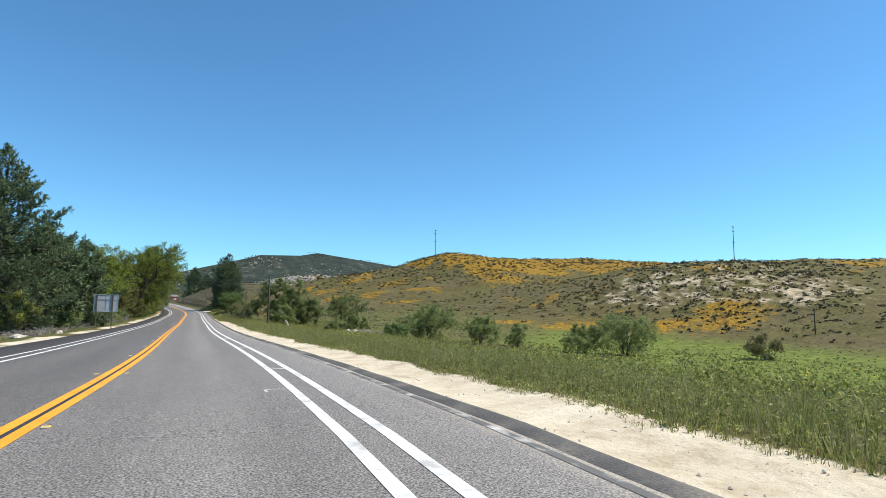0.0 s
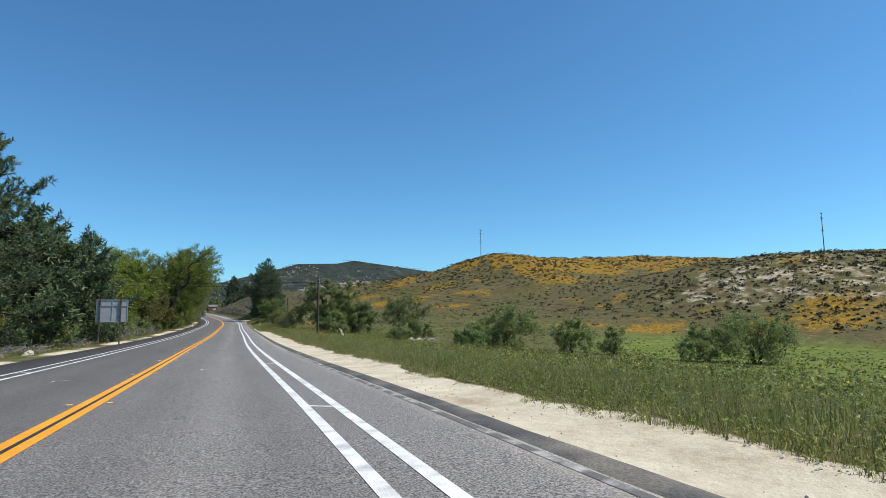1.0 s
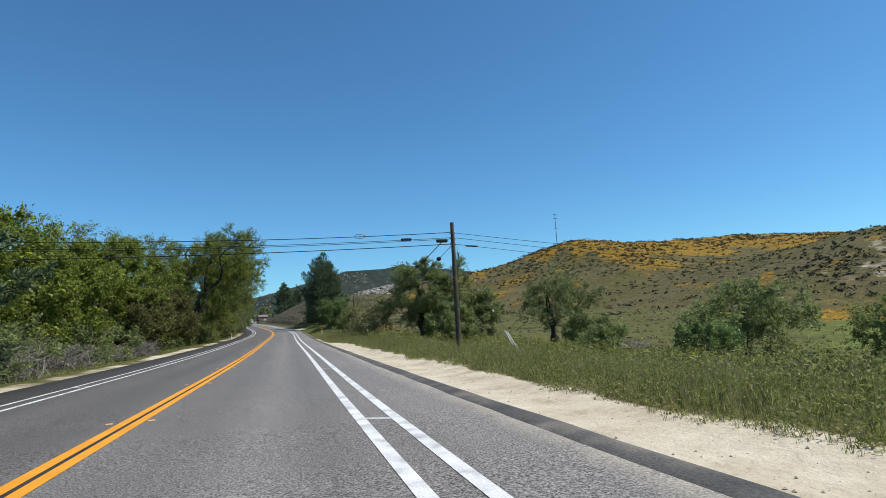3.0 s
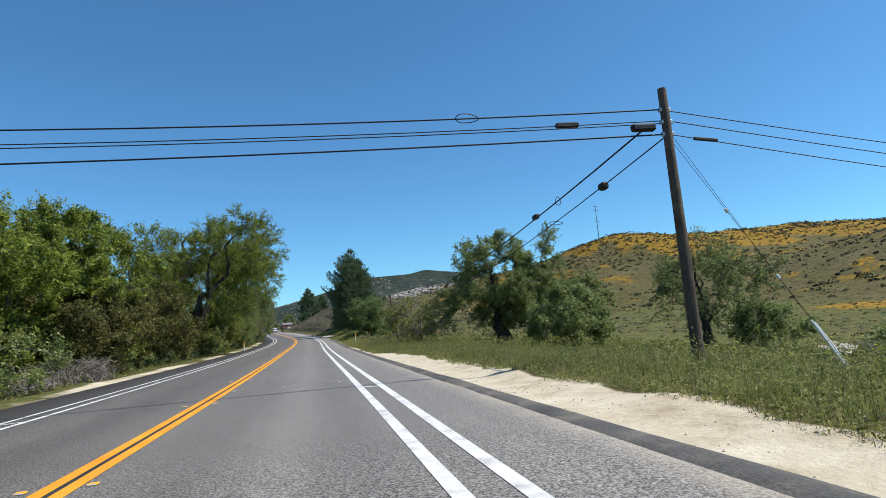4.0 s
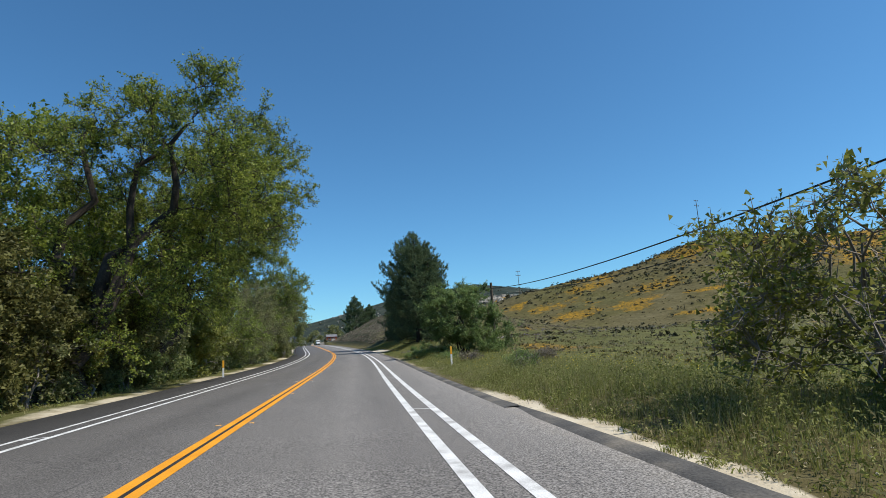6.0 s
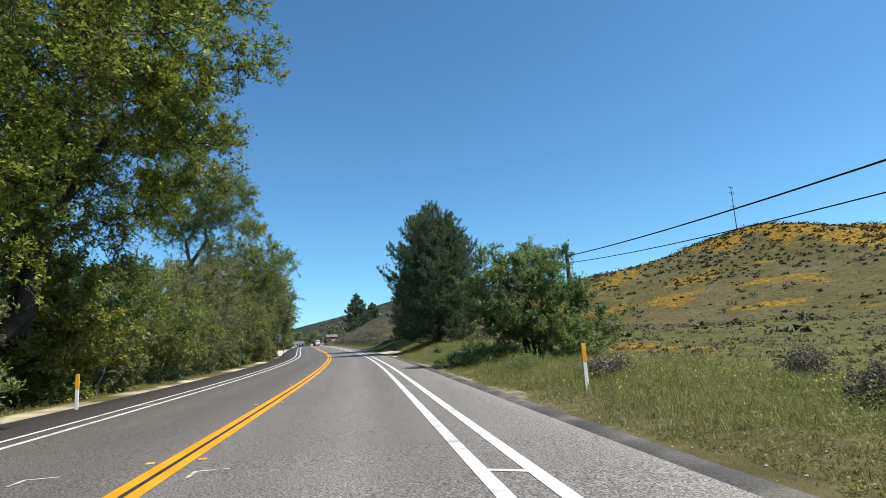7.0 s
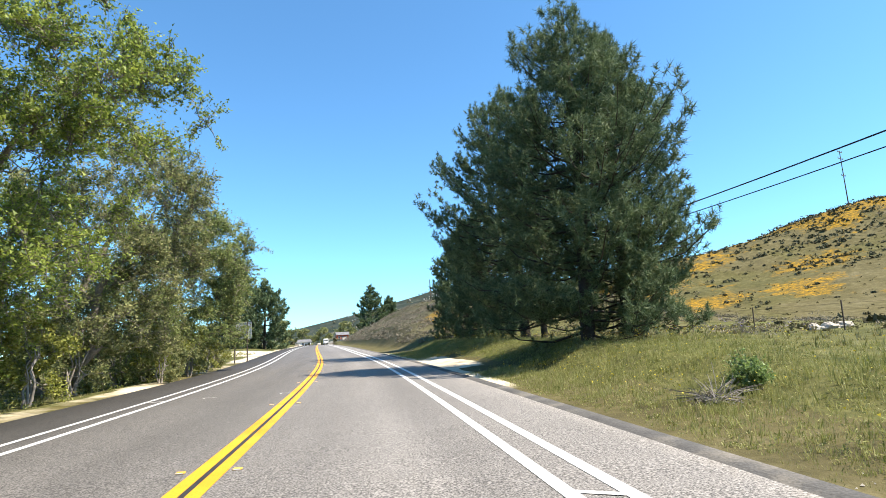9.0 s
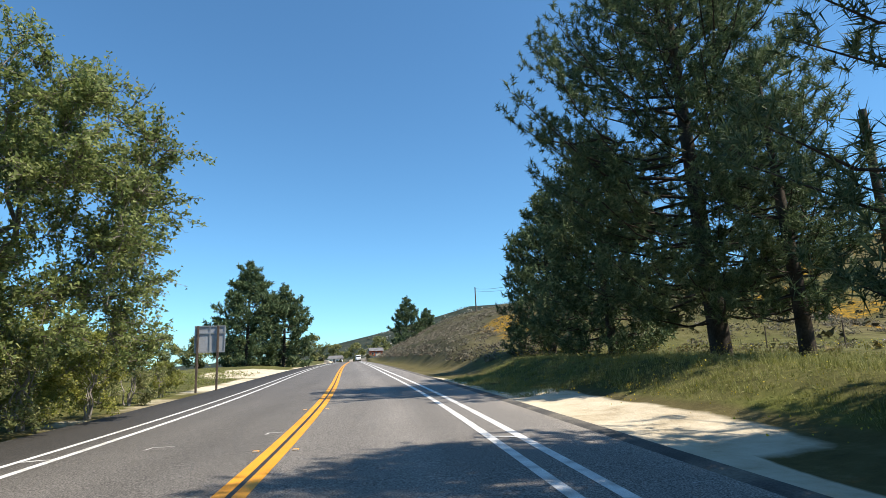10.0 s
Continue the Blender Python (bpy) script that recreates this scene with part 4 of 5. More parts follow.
# right side: trees down the meadow and along the verge
broadleaf("oak_tree", 16.5, 132.2, 9.2, 3.9, LEAF_GREY, BARK_DARK, "dark-trunked spreading tree beside the verge", 101, 46000, 0.12, 44, 0.12, 1, (-0.2, 0), girth=2.0, twiggy=3, reach=[(19.4, 132, 5.6, 1.8), (20.6, 132, 4.0, 1.7), (13.0, 132, 1.2, 1.6), (12.2, 132, 2.8, 1.3), (18.8, 131.6, 1.6, 1.2)])
broadleaf("oak_tree", 21.2, 131.6, 6.6, 3.5, LEAF_GREY, BARK_DARK, "lower green tree behind the dark-trunked tree", 112, 24000, 0.13, 32, 0.02, 4, (0.6, 0), twiggy=3, reach=[(23.6, 132, 0.6, 1.3), (24.0, 131.5, -0.8, 1.0)])
broadleaf("roadside_shrub", 10.4, 134.6, 3.9, 3.2, LEAF_YELLOW, TWIG_GREY, "pale half-bare shrub leaning towards the road", 102, 9000, 0.11, 26, 0.03, 7, (-0.6, 0), bare=0.2, category="bush", twiggy=2)
broadleaf("willow_tree", 26.8, 121.0, 7.6, 4.2, LEAF_GREY, BARK_DARK, "thin-leaved willow with bare dark limbs", 103, 15000, 0.13, 26, 0.16, 3, bare=0.3, girth=1.6, twiggy=3)
broadleaf("roadside_shrub", 28.6, 119, 3.0, 2.8, LEAF_GREY, TWIG_GREY, "low green shrub at the foot of the willow", 113, 6000, 0.16, 14, 0.03, 5, category="bush")
broadleaf("meadow_tree", 40.8, 112, 6.8, 5.4, LEAF_GREY, BARK_DARK, "round green tree in the low meadow", 104, 18000, 0.22, 28, 0.05, 5, bare=0.4, girth=1.5)
broadleaf("meadow_tree", 47.1, 104, 5.0, 3.4, LEAF_GREY, BARK_DARK, "small twiggy tree in the low meadow", 105, 9000, 0.2, 18, 0.06, 5, bare=0.4, girth=1.5)
broadleaf("meadow_tree", 55.6, 106, 4.2, 2.4, LEAF_GREY, BARK_DARK, "slim small tree in the low meadow", 106, 5000, 0.2, 12, 0.06, 4, bare=0.4, girth=1.5)
broadleaf("meadow_tree", 67.5, 91, 7.4, 5.4, LEAF_GREY, BARK_DARK, "open grey-green tree with dark limbs in the meadow", 107, 14000, 0.22, 26, 0.06, 4, bare=0.4, girth=1.5)
broadleaf("meadow_tree", 60.0, 92, 4.6, 4.4, LEAF_GREY, BARK_DARK, "low grey-green tree in the meadow", 108, 11000, 0.22, 20, 0.03, 5, bare=0.4, girth=1.5)
broadleaf("bare_bush", 92, 84, 4.2, 3.8, LEAF_BROWN, TWIG_GREY, "leafless twiggy bush in the bright meadow", 109, 4500, 0.18, 18, 0.03, 8, category="bush")
broadleaf("ash_tree", 10.2, 174.0, 6.7, 2.9, LEAF_ASH, BARK_DARK, "leafy green tree on the verge before the pines", 131, 60000, 0.085, 40, 0.03, 5, (-0.5, 0), twiggy=3, reach=[(12.6, 174, 3.2, 1.4), (13.6, 174, 1.7, 1.3), (12.6, 173.6, 0.9, 1.3), (7.4, 174, 3.7, 0.9), (11.4, 174.2, 4.6, 1.0), (8.8, 173.4, 0.9, 1.0), (9.4, 173.0, 0.5, 1.0), (11.2, 173.0, 0.6, 1.2), (10.2, 172.8, 1.7, 1.2), (12.6, 173.2, 0.5, 1.1), (8.4, 174.2, 2.3, 1.0)])
broadleaf("roadside_shrub", 21.5, 103, 2.2, 2.0, LEAF_GREY, TWIG_GREY, "low grey shrub on the meadow slope", 111, 4000, 0.13, 10, 0.03, 5, category="bush")
broadleaf("roadside_shrub", 33.0, 108, 2.6, 2.6, LEAF_ASH, TWIG_GREY, "low rounded green shrub in the meadow", 114, 6000, 0.16, 12, 0.02, 5, category="bush")
broadleaf("meadow_tree", 15.2, 117, 3.6, 2.4, LEAF_GREY, BARK_DARK, "low open tree by the utility pole", 115, 9000, 0.13, 16, 0.03, 4)

broadleaf("roadside_shrub", 7.9, 193.0, 0.5, 0.3, LEAF_ASH, TWIG_GREY, "small dark green bush in the bank grass", 116, 3000, 0.05, 8, 0.02, 6, category="bush", sink=0.02)
broadleaf("roadside_shrub", 5.9, 178.0, 0.4, 0.26, LEAF_ASH, TWIG_GREY, "small dark green bush in the bank grass", 117, 1600, 0.05, 6, 0.02, 6, category="bush", sink=0.02)
broadleaf("roadside_shrub", 9.6, 189.6, 0.6, 0.45, SAGE_GREY, TWIG_GREY, "dry brown shrub in the bank grass", 118, 800, 0.05, 12, 0.02, 9, category="bush", sink=0.02)
broadleaf("roadside_shrub", 9.3, 184.0, 0.6, 0.5, SAGE_GREY, TWIG_GREY, "dry brown shrub in the bank grass", 119, 800, 0.05, 12, 0.02, 9, category="bush", sink=0.02)
broadleaf("roadside_shrub", 8.2, 160.5, 0.6, 0.7, SAGE_GREY, TWIG_GREY, "dry grey shrub on the verge", 120, 1200, 0.06, 12, 0.02, 9, category="bush", sink=0.02)
broadleaf("roadside_shrub", 8.3, 150.0, 0.8, 0.6, LEAF_ASH, TWIG_GREY, "leafy dark green weed bush on the verge", 140, 2200, 0.05, 12, 0.02, 7, category="bush", sink=0.02)
broadleaf("roadside_shrub", 9.6, 153.5, 0.6, 0.5, SAGE_GREY, TWIG_GREY, "dry grey shrub on the verge", 141, 2200, 0.05, 12, 0.02, 7, category="bush", sink=0.02)
broadleaf("roadside_shrub", 7.4, 166.5, 0.4, 0.5, LEAF_ASH, TWIG_GREY, "leafy dark green weed bush by the verge", 142, 2200, 0.05, 12, 0.02, 7, category="bush", sink=0.02)
broadleaf("roadside_shrub", 8.2, 168.5, 0.5, 0.6, LEAF_ASH, TWIG_GREY, "leafy dark green weed bush by the verge", 143, 2200, 0.05, 12, 0.02, 7, category="bush", sink=0.02)
broadleaf("roadside_shrub", 12.0, 158.0, 0.7, 0.6, SAGE_GREY, TWIG_GREY, "dry grey shrub on the slope", 144, 2200, 0.05, 12, 0.02, 7, category="bush", sink=0.02)
for k, (x, y, h, w) in enumerate([(6.5, 175.2, 0.5, 0.4), (7.1, 174.4, 0.7, 0.6), (7.8, 173.6, 0.8, 0.7), (6.8, 173.0, 0.5, 0.5), (6.9, 178.6, 0.6, 0.45)]):
    broadleaf("roadside_shrub", x, y, h, w, LEAF_ASH, TWIG_GREY, "leafy dark green shrub in the shade of the tree", 150 + k, 4200, 0.06, 14, 0.02, 7, category="bush", sink=0.02)
bare_brush("dead_brush", 6.9, 192.6, 0.38, 0.14, "pile of cut dry branches in the grass", 304, 60)

# pines on the right bank
pine("pine_tree", 9.8, 206.0, 15.1, 5.5, "big dark pine on the grassy bank beside the road", 201, low=0.04, tufts=14000, wide=0.34, fill=1.15, skew=0.08, slim=0.62, size=0.30)
pine("pine_tree", 11.7, 206.6, 14.2, 4.3, "big dark pine sharing its crown with its neighbour", 202, low=0.05, tufts=11000, wide=0.30, gaps=0.1, fill=1.1, slim=0.62, size=0.30)
pine("pine_tree", 11.4, 217.9, 9.6, 3.3, "slender young pine with thin foliage on the bank", 203, low=0.14, tufts=3200, gaps=0.25, fill=0.6, slim=0.75)
pine("pine_tree", 11.5, 222.7, 18.5, 6.0, "tall dark pine on the grassy bank past the driveway", 204, low=0.08, tufts=13000, wide=0.45, gaps=0.12, fill=1.35, skew=0.2, slim=0.85)
pine("pine_tree", 10.4, 230.5, 11.5, 4.6, "bushy dark pine on the bank behind the tall pine", 210, low=0.03, tufts=5000, size=0.32)
pine("pine_tree", 9.8, 239.5, 11.0, 4.2, "dark bushy pine at the foot of the brushy bank", 205, low=0.03, tufts=4200, size=0.34)
# far pines
pine("pine_tree", -25.4, 298.5, 17.0, 6.4, "dense pine standing across the driveway", 206, low=0.02, tufts=2600, size=0.5)
pine("pine_tree", -20.6, 303.0, 13.6, 6.0, "dense lower pine beside the driveway pine", 207, low=0.02, tufts=2600, size=0.5)
pine("pine_tree", 0.5, 415.0, 19.0, 7.5, "lone dark pine on the slope far along the road", 208, low=0.02, tufts=2600, size=0.6)
pine("pine_tree", 8.0, 420.0, 14.0, 5.5, "smaller far pine beside the lone pine", 209, low=0.02, tufts=1800, size=0.6)
far_tree = broadleaf("far_tree", -38, 440, 11, 7, LEAF_WILLOW, BARK_DARK, "dark round tree far along the road", 220, 2600, 0.6, 8, 0.03, 3, group="far trees", twiggy=200)
for k, (x, y, sc) in enumerate([(-30, 452, 0.8), (-22, 462, 0.9), (-12, 470, 1.0), (-3, 455, 0.7), (-48, 430, 1.0), (-58, 420, 0.9), (6, 470, 0.8), (-70, 450, 1.2)]):
    copy_thing(far_tree, pose(x, y, gz(x, y) - 0.1, 0, 0, 50 * k) @ Matrix.Diagonal((sc, sc, sc, 1)))
for k, (x, y, sc) in enumerate([(-36, 250, 0.55), (-44, 272, 0.6), (-58, 258, 0.7), (-40, 228, 0.55), (-52, 222, 0.65), (-36, 206, 0.6), (-50, 300, 0.7), (-40, 318, 0.6), (-34, 190, 0.7), (-36, 172, 0.8), (-33, 312, 0.5), (-38, 296, 0.55), (-46, 290, 0.6), (-54, 286, 0.65)]):
    tagged(copy_thing(far_tree, pose(x, y, gz(x, y) - 0.1, 0, 0, 70 * k) @ Matrix.Diagonal((sc, sc, sc, 1))), "low dark round tree behind the roadside woods")


# ---------------------------------------------------------------- grass, flowers and scrub
def inset(y, lat0):
    """How far the weeds have crept over the sandy strip, where it peters out."""
    return 1.15 * smooth(116, 129, y) if 7 < lat0 < 8 else 0.0 * y


def blades(name, n, seed, lat0, lat1, y0, y1, h0, h1, width, mat, label, category="grass", edge=0.0, droop=0.35, near=1.0, keep=None, per=10):
    """Grass in tufts: blades that fan out of one root, the tufts of uneven height and thicker on the ground towards lat0."""
    rs = np.random.RandomState(seed)
    m = n // per
    y = rs.uniform(y0, y1, m)
    lat = lat0 + (lat1 - lat0) * rs.uniform(0, 1, m) ** near
    x = road_x(y) - inset(y, lat0) + np.sign(lat1) * edge * wave(lat * 0, y, 2.2, 8) + lat
    ok = (wave(x, y, 1.9, seed % 7) + 0.6 * wave(x, y, 0.6, 3)) > rs.uniform(-1.3, 0.5, m)
    if keep is not None:
        ok &= keep(x, y)
    x, y = x[ok], y[ok]
    m = len(x)
    h = rs.uniform(h0, h1, m) * (0.85 + 0.4 * wave(x, y, 2.4, 1)) * (0.22 + 0.78 * np.clip((np.abs(x - road_x(y)) - abs(lat0) + inset(y, lat0)) / 1.3, 0, 1))
    root = np.repeat(np.stack([x, y, ground(x, y) - 0.03], 1), per, 0)
    h = np.repeat(h, per) * rs.uniform(0.45, 1.15, m * per)
    n = m * per
    b = rs.uniform(0, 2 * np.pi, n)
    out = np.stack([np.cos(b), np.sin(b), 0 * b], 1)
    p = root + out * (0.10 * np.sqrt(rs.uniform(0, 1, n)) * (0.5 + h))[:, None]
    lean = out * (h * rs.uniform(0.05, 0.55 * droop + 0.1, n))[:, None]
    side = np.stack([-np.sin(b), np.cos(b), 0 * b], 1) + rs.normal(size=(n, 3)) * [0.5, 0.5, 0]
    side *= (width * rs.uniform(0.6, 1.4, n))[:, None]
    tip = p + lean
    tip[:, 2] += h * rs.uniform(0.75, 1.0, n)
    V = np.stack([p - side, p + side, tip], 1).reshape(-1, 3)
    F = np.arange(3 * n).reshape(n, 3)
    tagged(new(name, np_mesh(name, V, F, mat)), label, category, kind="stuff")


def flowers(name, n, seed, lat0, lat1, y0, y1, h0, h1, size, mat, label):
    rs = np.random.RandomState(seed)
    y = rs.uniform(y0, y1, n)
    x = road_x(y) + rs.uniform(lat0, lat1, n)
    ok = wave(x, y, 2.5, seed % 5) > rs.uniform(-0.6, 0.6, n)
    x, y = x[ok], y[ok]
    at = np.stack([x, y, ground(x, y) + rs.uniform(h0, h1, len(x))], 1)
    V, F = leaves(rs, at, size, 0.8, 0.6)
    tagged(new(name, np_mesh(name, V, F, mat)), label, "flowers", kind="stuff")


def clear_drive(x, y):
    lat = x - road_x(y)
    bare = (y > 156) & (y < 183) & (lat < 7.3) & (wave(x, y, 1.8, 4) + 0.4 * wave(x, y, 0.6, 2) > 0.35)
    return ~((y > 206) & (y < 221) & (lat < 8.6)) & ~bare


blades("verge_grass", 210000, 401, 7.35, 13.0, 14, 146, 0.22, 0.58, 0.006, GRASS, "green grass along the sandy verge", edge=0.35, near=1.5, droop=0.8)
blades("dry_verge_grass", 110000, 402, 7.3, 14.0, 14, 146, 0.3, 0.78, 0.0048, GRASS_DRY, "straw-coloured grass stems among the green weeds", edge=0.35, near=1.3, droop=0.6)
blades("meadow_grass", 70000, 403, 12.5, 34.0, 14, 150, 0.2, 0.5, 0.011, GRASS, "rough grass sloping down to the meadow", near=1.2, droop=0.9)
blades("lush_grass", 60000, 418, 20.0, 100.0, 20, 125, 0.25, 0.6, 0.028, MEADOW_GRASS, "tall green grass in the wet meadow", near=1.1, droop=0.9)
blades("roadside_grass", 110000, 404, 6.0, 12.0, 142, 171, 0.12, 0.42, 0.005, GRASS_BANK, "green weedy grass at the edge of the asphalt", near=1.25, keep=clear_drive, droop=1.0)
blades("bank_grass", 190000, 404, 6.0, 12.0, 171, 236, 0.10, 0.30, 0.005, GRASS_BANK, "green grass on the roadside bank", near=1.25, keep=clear_drive, droop=1.0)
blades("dry_bank_grass", 220000, 405, 5.9, 15.0, 142, 236, 0.13, 0.36, 0.005, GRASS_BANK, "yellowing grass heads on the roadside bank", near=1.2, keep=clear_drive, droop=1.0)
blades("slope_grass", 50000, 406, 12.0, 34.0, 150, 250, 0.15, 0.35, 0.016, GRASS_DRY, "dry grass on the slope behind the fence", near=1.2, droop=1.0)
blades("left_verge_grass", 90000, 407, -6.9, -12.5, 60, 262, 0.06, 0.24, 0.008, GRASS_DRY, "short patchy grass at the foot of the woods", near=0.8, droop=1.0)


def weeds(name, n, seed, lat0, lat1, y0, y1, h0, h1, size, mat, label, near=1.4, keep=None):
    """Leafy weeds: plants of uneven height, each a spray of small leaves up its stem."""
    rs = np.random.RandomState(seed)
    m = n // 14
    y = rs.uniform(y0, y1, m)
    x = road_x(y) - inset(y, lat0) + lat0 + 0.35 * wave(0 * y, y, 2.2, 8) * np.sign(lat0) + (lat1 - lat0) * rs.uniform(0, 1, m) ** near
    ok = (wave(x, y, 2.3, seed % 9) + 0.5 * wave(x, y, 0.8, 2)) > rs.uniform(-1.2, 0.7, m)
    if keep is not None:
        ok &= keep(x, y)
    x, y = x[ok], y[ok]
    m = len(x)
    low = np.clip(0.2 + (np.abs(x - road_x(y)) - abs(lat0) + inset(y, lat0)) / 1.4, 0.2, 1)
    h = rs.uniform(h0, h1, m) * (0.8 + 0.45 * wave(x, y, 3.4, 1)) * low
    t = rs.uniform(0.05, 1.0, (m, 14))
    spread = (0.05 + 0.16 * h)[:, None] * (1.15 - 0.6 * t)
    at = np.stack([x[:, None] + rs.normal(size=(m, 14)) * spread, y[:, None] + rs.normal(size=(m, 14)) * spread, (ground(x, y))[:, None] + h[:, None] * t], -1).reshape(-1, 3)
    V, F = leaves(rs, at, size, 0.35, 0.1)
    tagged(new(name, np_mesh(name, V, F, mat)), label, "weeds", kind="stuff")


weeds("verge_weeds", 260000, 411, 7.45, 13.5, 14, 146, 0.3, 0.9, 0.05, GRASS, "leafy green weeds crowding the verge")
weeds("slope_weeds", 70000, 412, 12.5, 30, 14, 150, 0.35, 0.8, 0.16, GRASS, "rough weeds on the slope to the meadow", 1.0)
weeds("roadside_weeds", 80000, 416, 6.2, 13.0, 142, 172, 0.2, 0.65, 0.040, GRASS_BANK, "tall mixed weeds beside the asphalt", 1.2, clear_drive)
weeds("bank_weeds", 90000, 413, 6.2, 13.0, 171, 236, 0.12, 0.40, 0.04, GRASS_BANK, "leafy weeds on the roadside bank", 1.2, clear_drive)
weeds("straw_weeds", 130000, 415, 7.4, 15.0, 14, 150, 0.3, 0.9, 0.045, GRASS_DRY, "pale dry weeds standing among the green")
weeds("left_weeds", 52000, 414, -7.6, -12.5, 70, 262, 0.15, 0.5, 0.10, GRASS, "low weeds at the edge of the woods", 0.7)
flowers("mustard_flowers", 12000, 408, 7.8, 16.0, 14, 150, 0.5, 0.85, 0.024, FLOWER_YELLOW, "yellow mustard flowers among the verge weeds")
weeds("bank_straw", 70000, 417, 6.3, 15.0, 146, 236, 0.2, 0.55, 0.03, GRASS_DRY, "pale dry seed heads in the bank grass", 1.2, clear_drive)
flowers("bank_flowers", 9000, 409, 6.5, 15.0, 145, 236, 0.3, 0.5, 0.03, FLOWER_YELLOW, "small yellow flowers in the bank grass")


def scrub(name, n, seed, pick, size, per, leaf, mat, label, slim=0.8):
    """Low bushes far enough off to be one growth: clumps of rough leaves."""
    rs = np.random.RandomState(seed)
    x, y, s = pick(rs, n)
    m = len(x)
    r = s * rs.uniform(0.55, 1.3, m)
    d = rs.normal(size=(m, per, 3))
    d[:, :, 2] = np.abs(d[:, :, 2]) * 0.75
    d /= np.linalg.norm(d, axis=2)[:, :, None]
    at = np.stack([x, y, ground(x, y) - 0.05], 1)[:, None, :] + d * (r[:, None] * rs.uniform(0.45, 1.05, (m, per)))[:, :, None] * [1, 1, 0.75]
    V, F = leaves(rs, at.reshape(-1, 3), leaf, slim, 0.3)
    tagged(new(name, np_mesh(name, V, F, mat)), label, "shrubs", kind="stuff")


def on_hills(rs, n):
    y = rs.uniform(40, 400, n)
    x = rs.uniform(20, 290, n)
    d = x - hill_foot(y)
    z = ground(x, y)
    spur = bell(x, y, 120, 302, 34, 38) * smooth(11, 17, z) + 0.9 * bell(x, y, 140, 157, 30, 20) + 0.8 * bell(x, y, 176, 156, 32, 26) + 0.35 * smooth(22, 28, z)
    patch = smooth(0.25, 0.7, wave(x, y, 19, 2)) * smooth(0, 20, d)
    want = smooth(2, 30, d) * (0.05 + 0.95 * spur) * (0.55 + 0.9 * smooth(-0.2, 0.5, wave(x, y, 15, 2))) + 0.16 * patch + 0.05 * smooth(20, 40, x - road_x(y)) * smooth(150, 190, y)
    ok = want > rs.uniform(0, 1, n)
    return x[ok], y[ok], 0.45 + 1.2 * rs.uniform(0, 1, ok.sum()) ** 2.2


def on_bank(rs, n):
    y = rs.uniform(240, 400, n)
    x = road_x(y) + 9.3 + 50 * rs.uniform(0, 1, n) ** 1.5
    ok = wave(x, y, 7, 4) > rs.uniform(-1.6, 0.6, n)
    return x[ok], y[ok], 0.6 + 0.7 * rs.uniform(0, 1, ok.sum()) ** 2


def on_slope(rs, n):
    y = rs.uniform(70, 240, n)
    x = road_x(y) + rs.uniform(16, 70, n)
    ok = wave(x, y, 10, 5) > rs.uniform(-0.2, 0.9, n)
    return x[ok], y[ok], np.full(ok.sum(), 0.55)


def herbs(rs, n):
    y = rs.uniform(60, 330, n)
    x = road_x(y) + 18 + 150 * rs.uniform(0, 1, n) ** 1.3
    ok = wave(x, y, 9, 3) > rs.uniform(-1.2, 0.8, n)
    return x[ok], y[ok], np.full(ok.sum(), 0.32)


def in_gully(rs, n):
    y = rs.uniform(62, 132, n)
    x = road_x(y) + rs.uniform(15, 42, n)
    ok = (wave(x, y, 8, 6) + 0.9 * bell(x, y, 28, 80, 9, 16) + 0.8 * bell(x, y, 33, 112, 8, 12)) > rs.uniform(-0.2, 1.2, n)
    return x[ok], y[ok], 0.3 + 0.4 * rs.uniform(0, 1, ok.sum()) ** 2


def lupines(rs, n):
    y = rs.uniform(205, 260, n)
    x = road_x(y) + rs.uniform(32, 52, n)
    ok = wave(x, y, 6, 3) > rs.uniform(0.3, 0.9, n)
    return x[ok], y[ok], np.full(ok.sum(), 0.3)


def far_off(rs, n):
    y = 420 + 1300 * rs.uniform(0, 1, n) ** 1.3
    x = rs.uniform(-450, 700, n) * (0.35 + 0.65 * y / 1700)
    ok = wave(x, y, 60, 4) > rs.uniform(-0.9, 0.7, n)
    return x[ok], y[ok], 1.6 + 1.0 * smooth(500, 1400, y[ok])


scrub("hill_scrub", 24000, 421, on_hills, 1.0, 18, 0.46, SAGE, "dark chaparral shrubs dotted over the poppy hills")
scrub("bank_scrub", 3000, 422, on_bank, 0.8, 70, 0.20, SAGE_GREY, "grey-brown brush covering the roadside bank", 0.3)
scrub("slope_scrub", 1800, 423, on_slope, 0.6, 60, 0.15, SAGE_GREY, "low dull brush scattered over the slope", 0.3)
scrub("hill_herbs", 11000, 426, herbs, 0.3, 9, 0.20, HERB, "dry low herbs tufting the slopes")
scrub("gully_brush", 2600, 428, in_gully, 0.5, 44, 0.14, GULLY, "low brown brush filling the gully below the verge", 0.3)
scrub("lupine_patch", 900, 427, lupines, 0.3, 9, 0.12, LUPINE, "patch of violet lupines on the slope")
scrub("far_scrub", 5000, 424, far_off, 1.8, 14, 1.5, SAGE, "dark scrub over the distant hills")


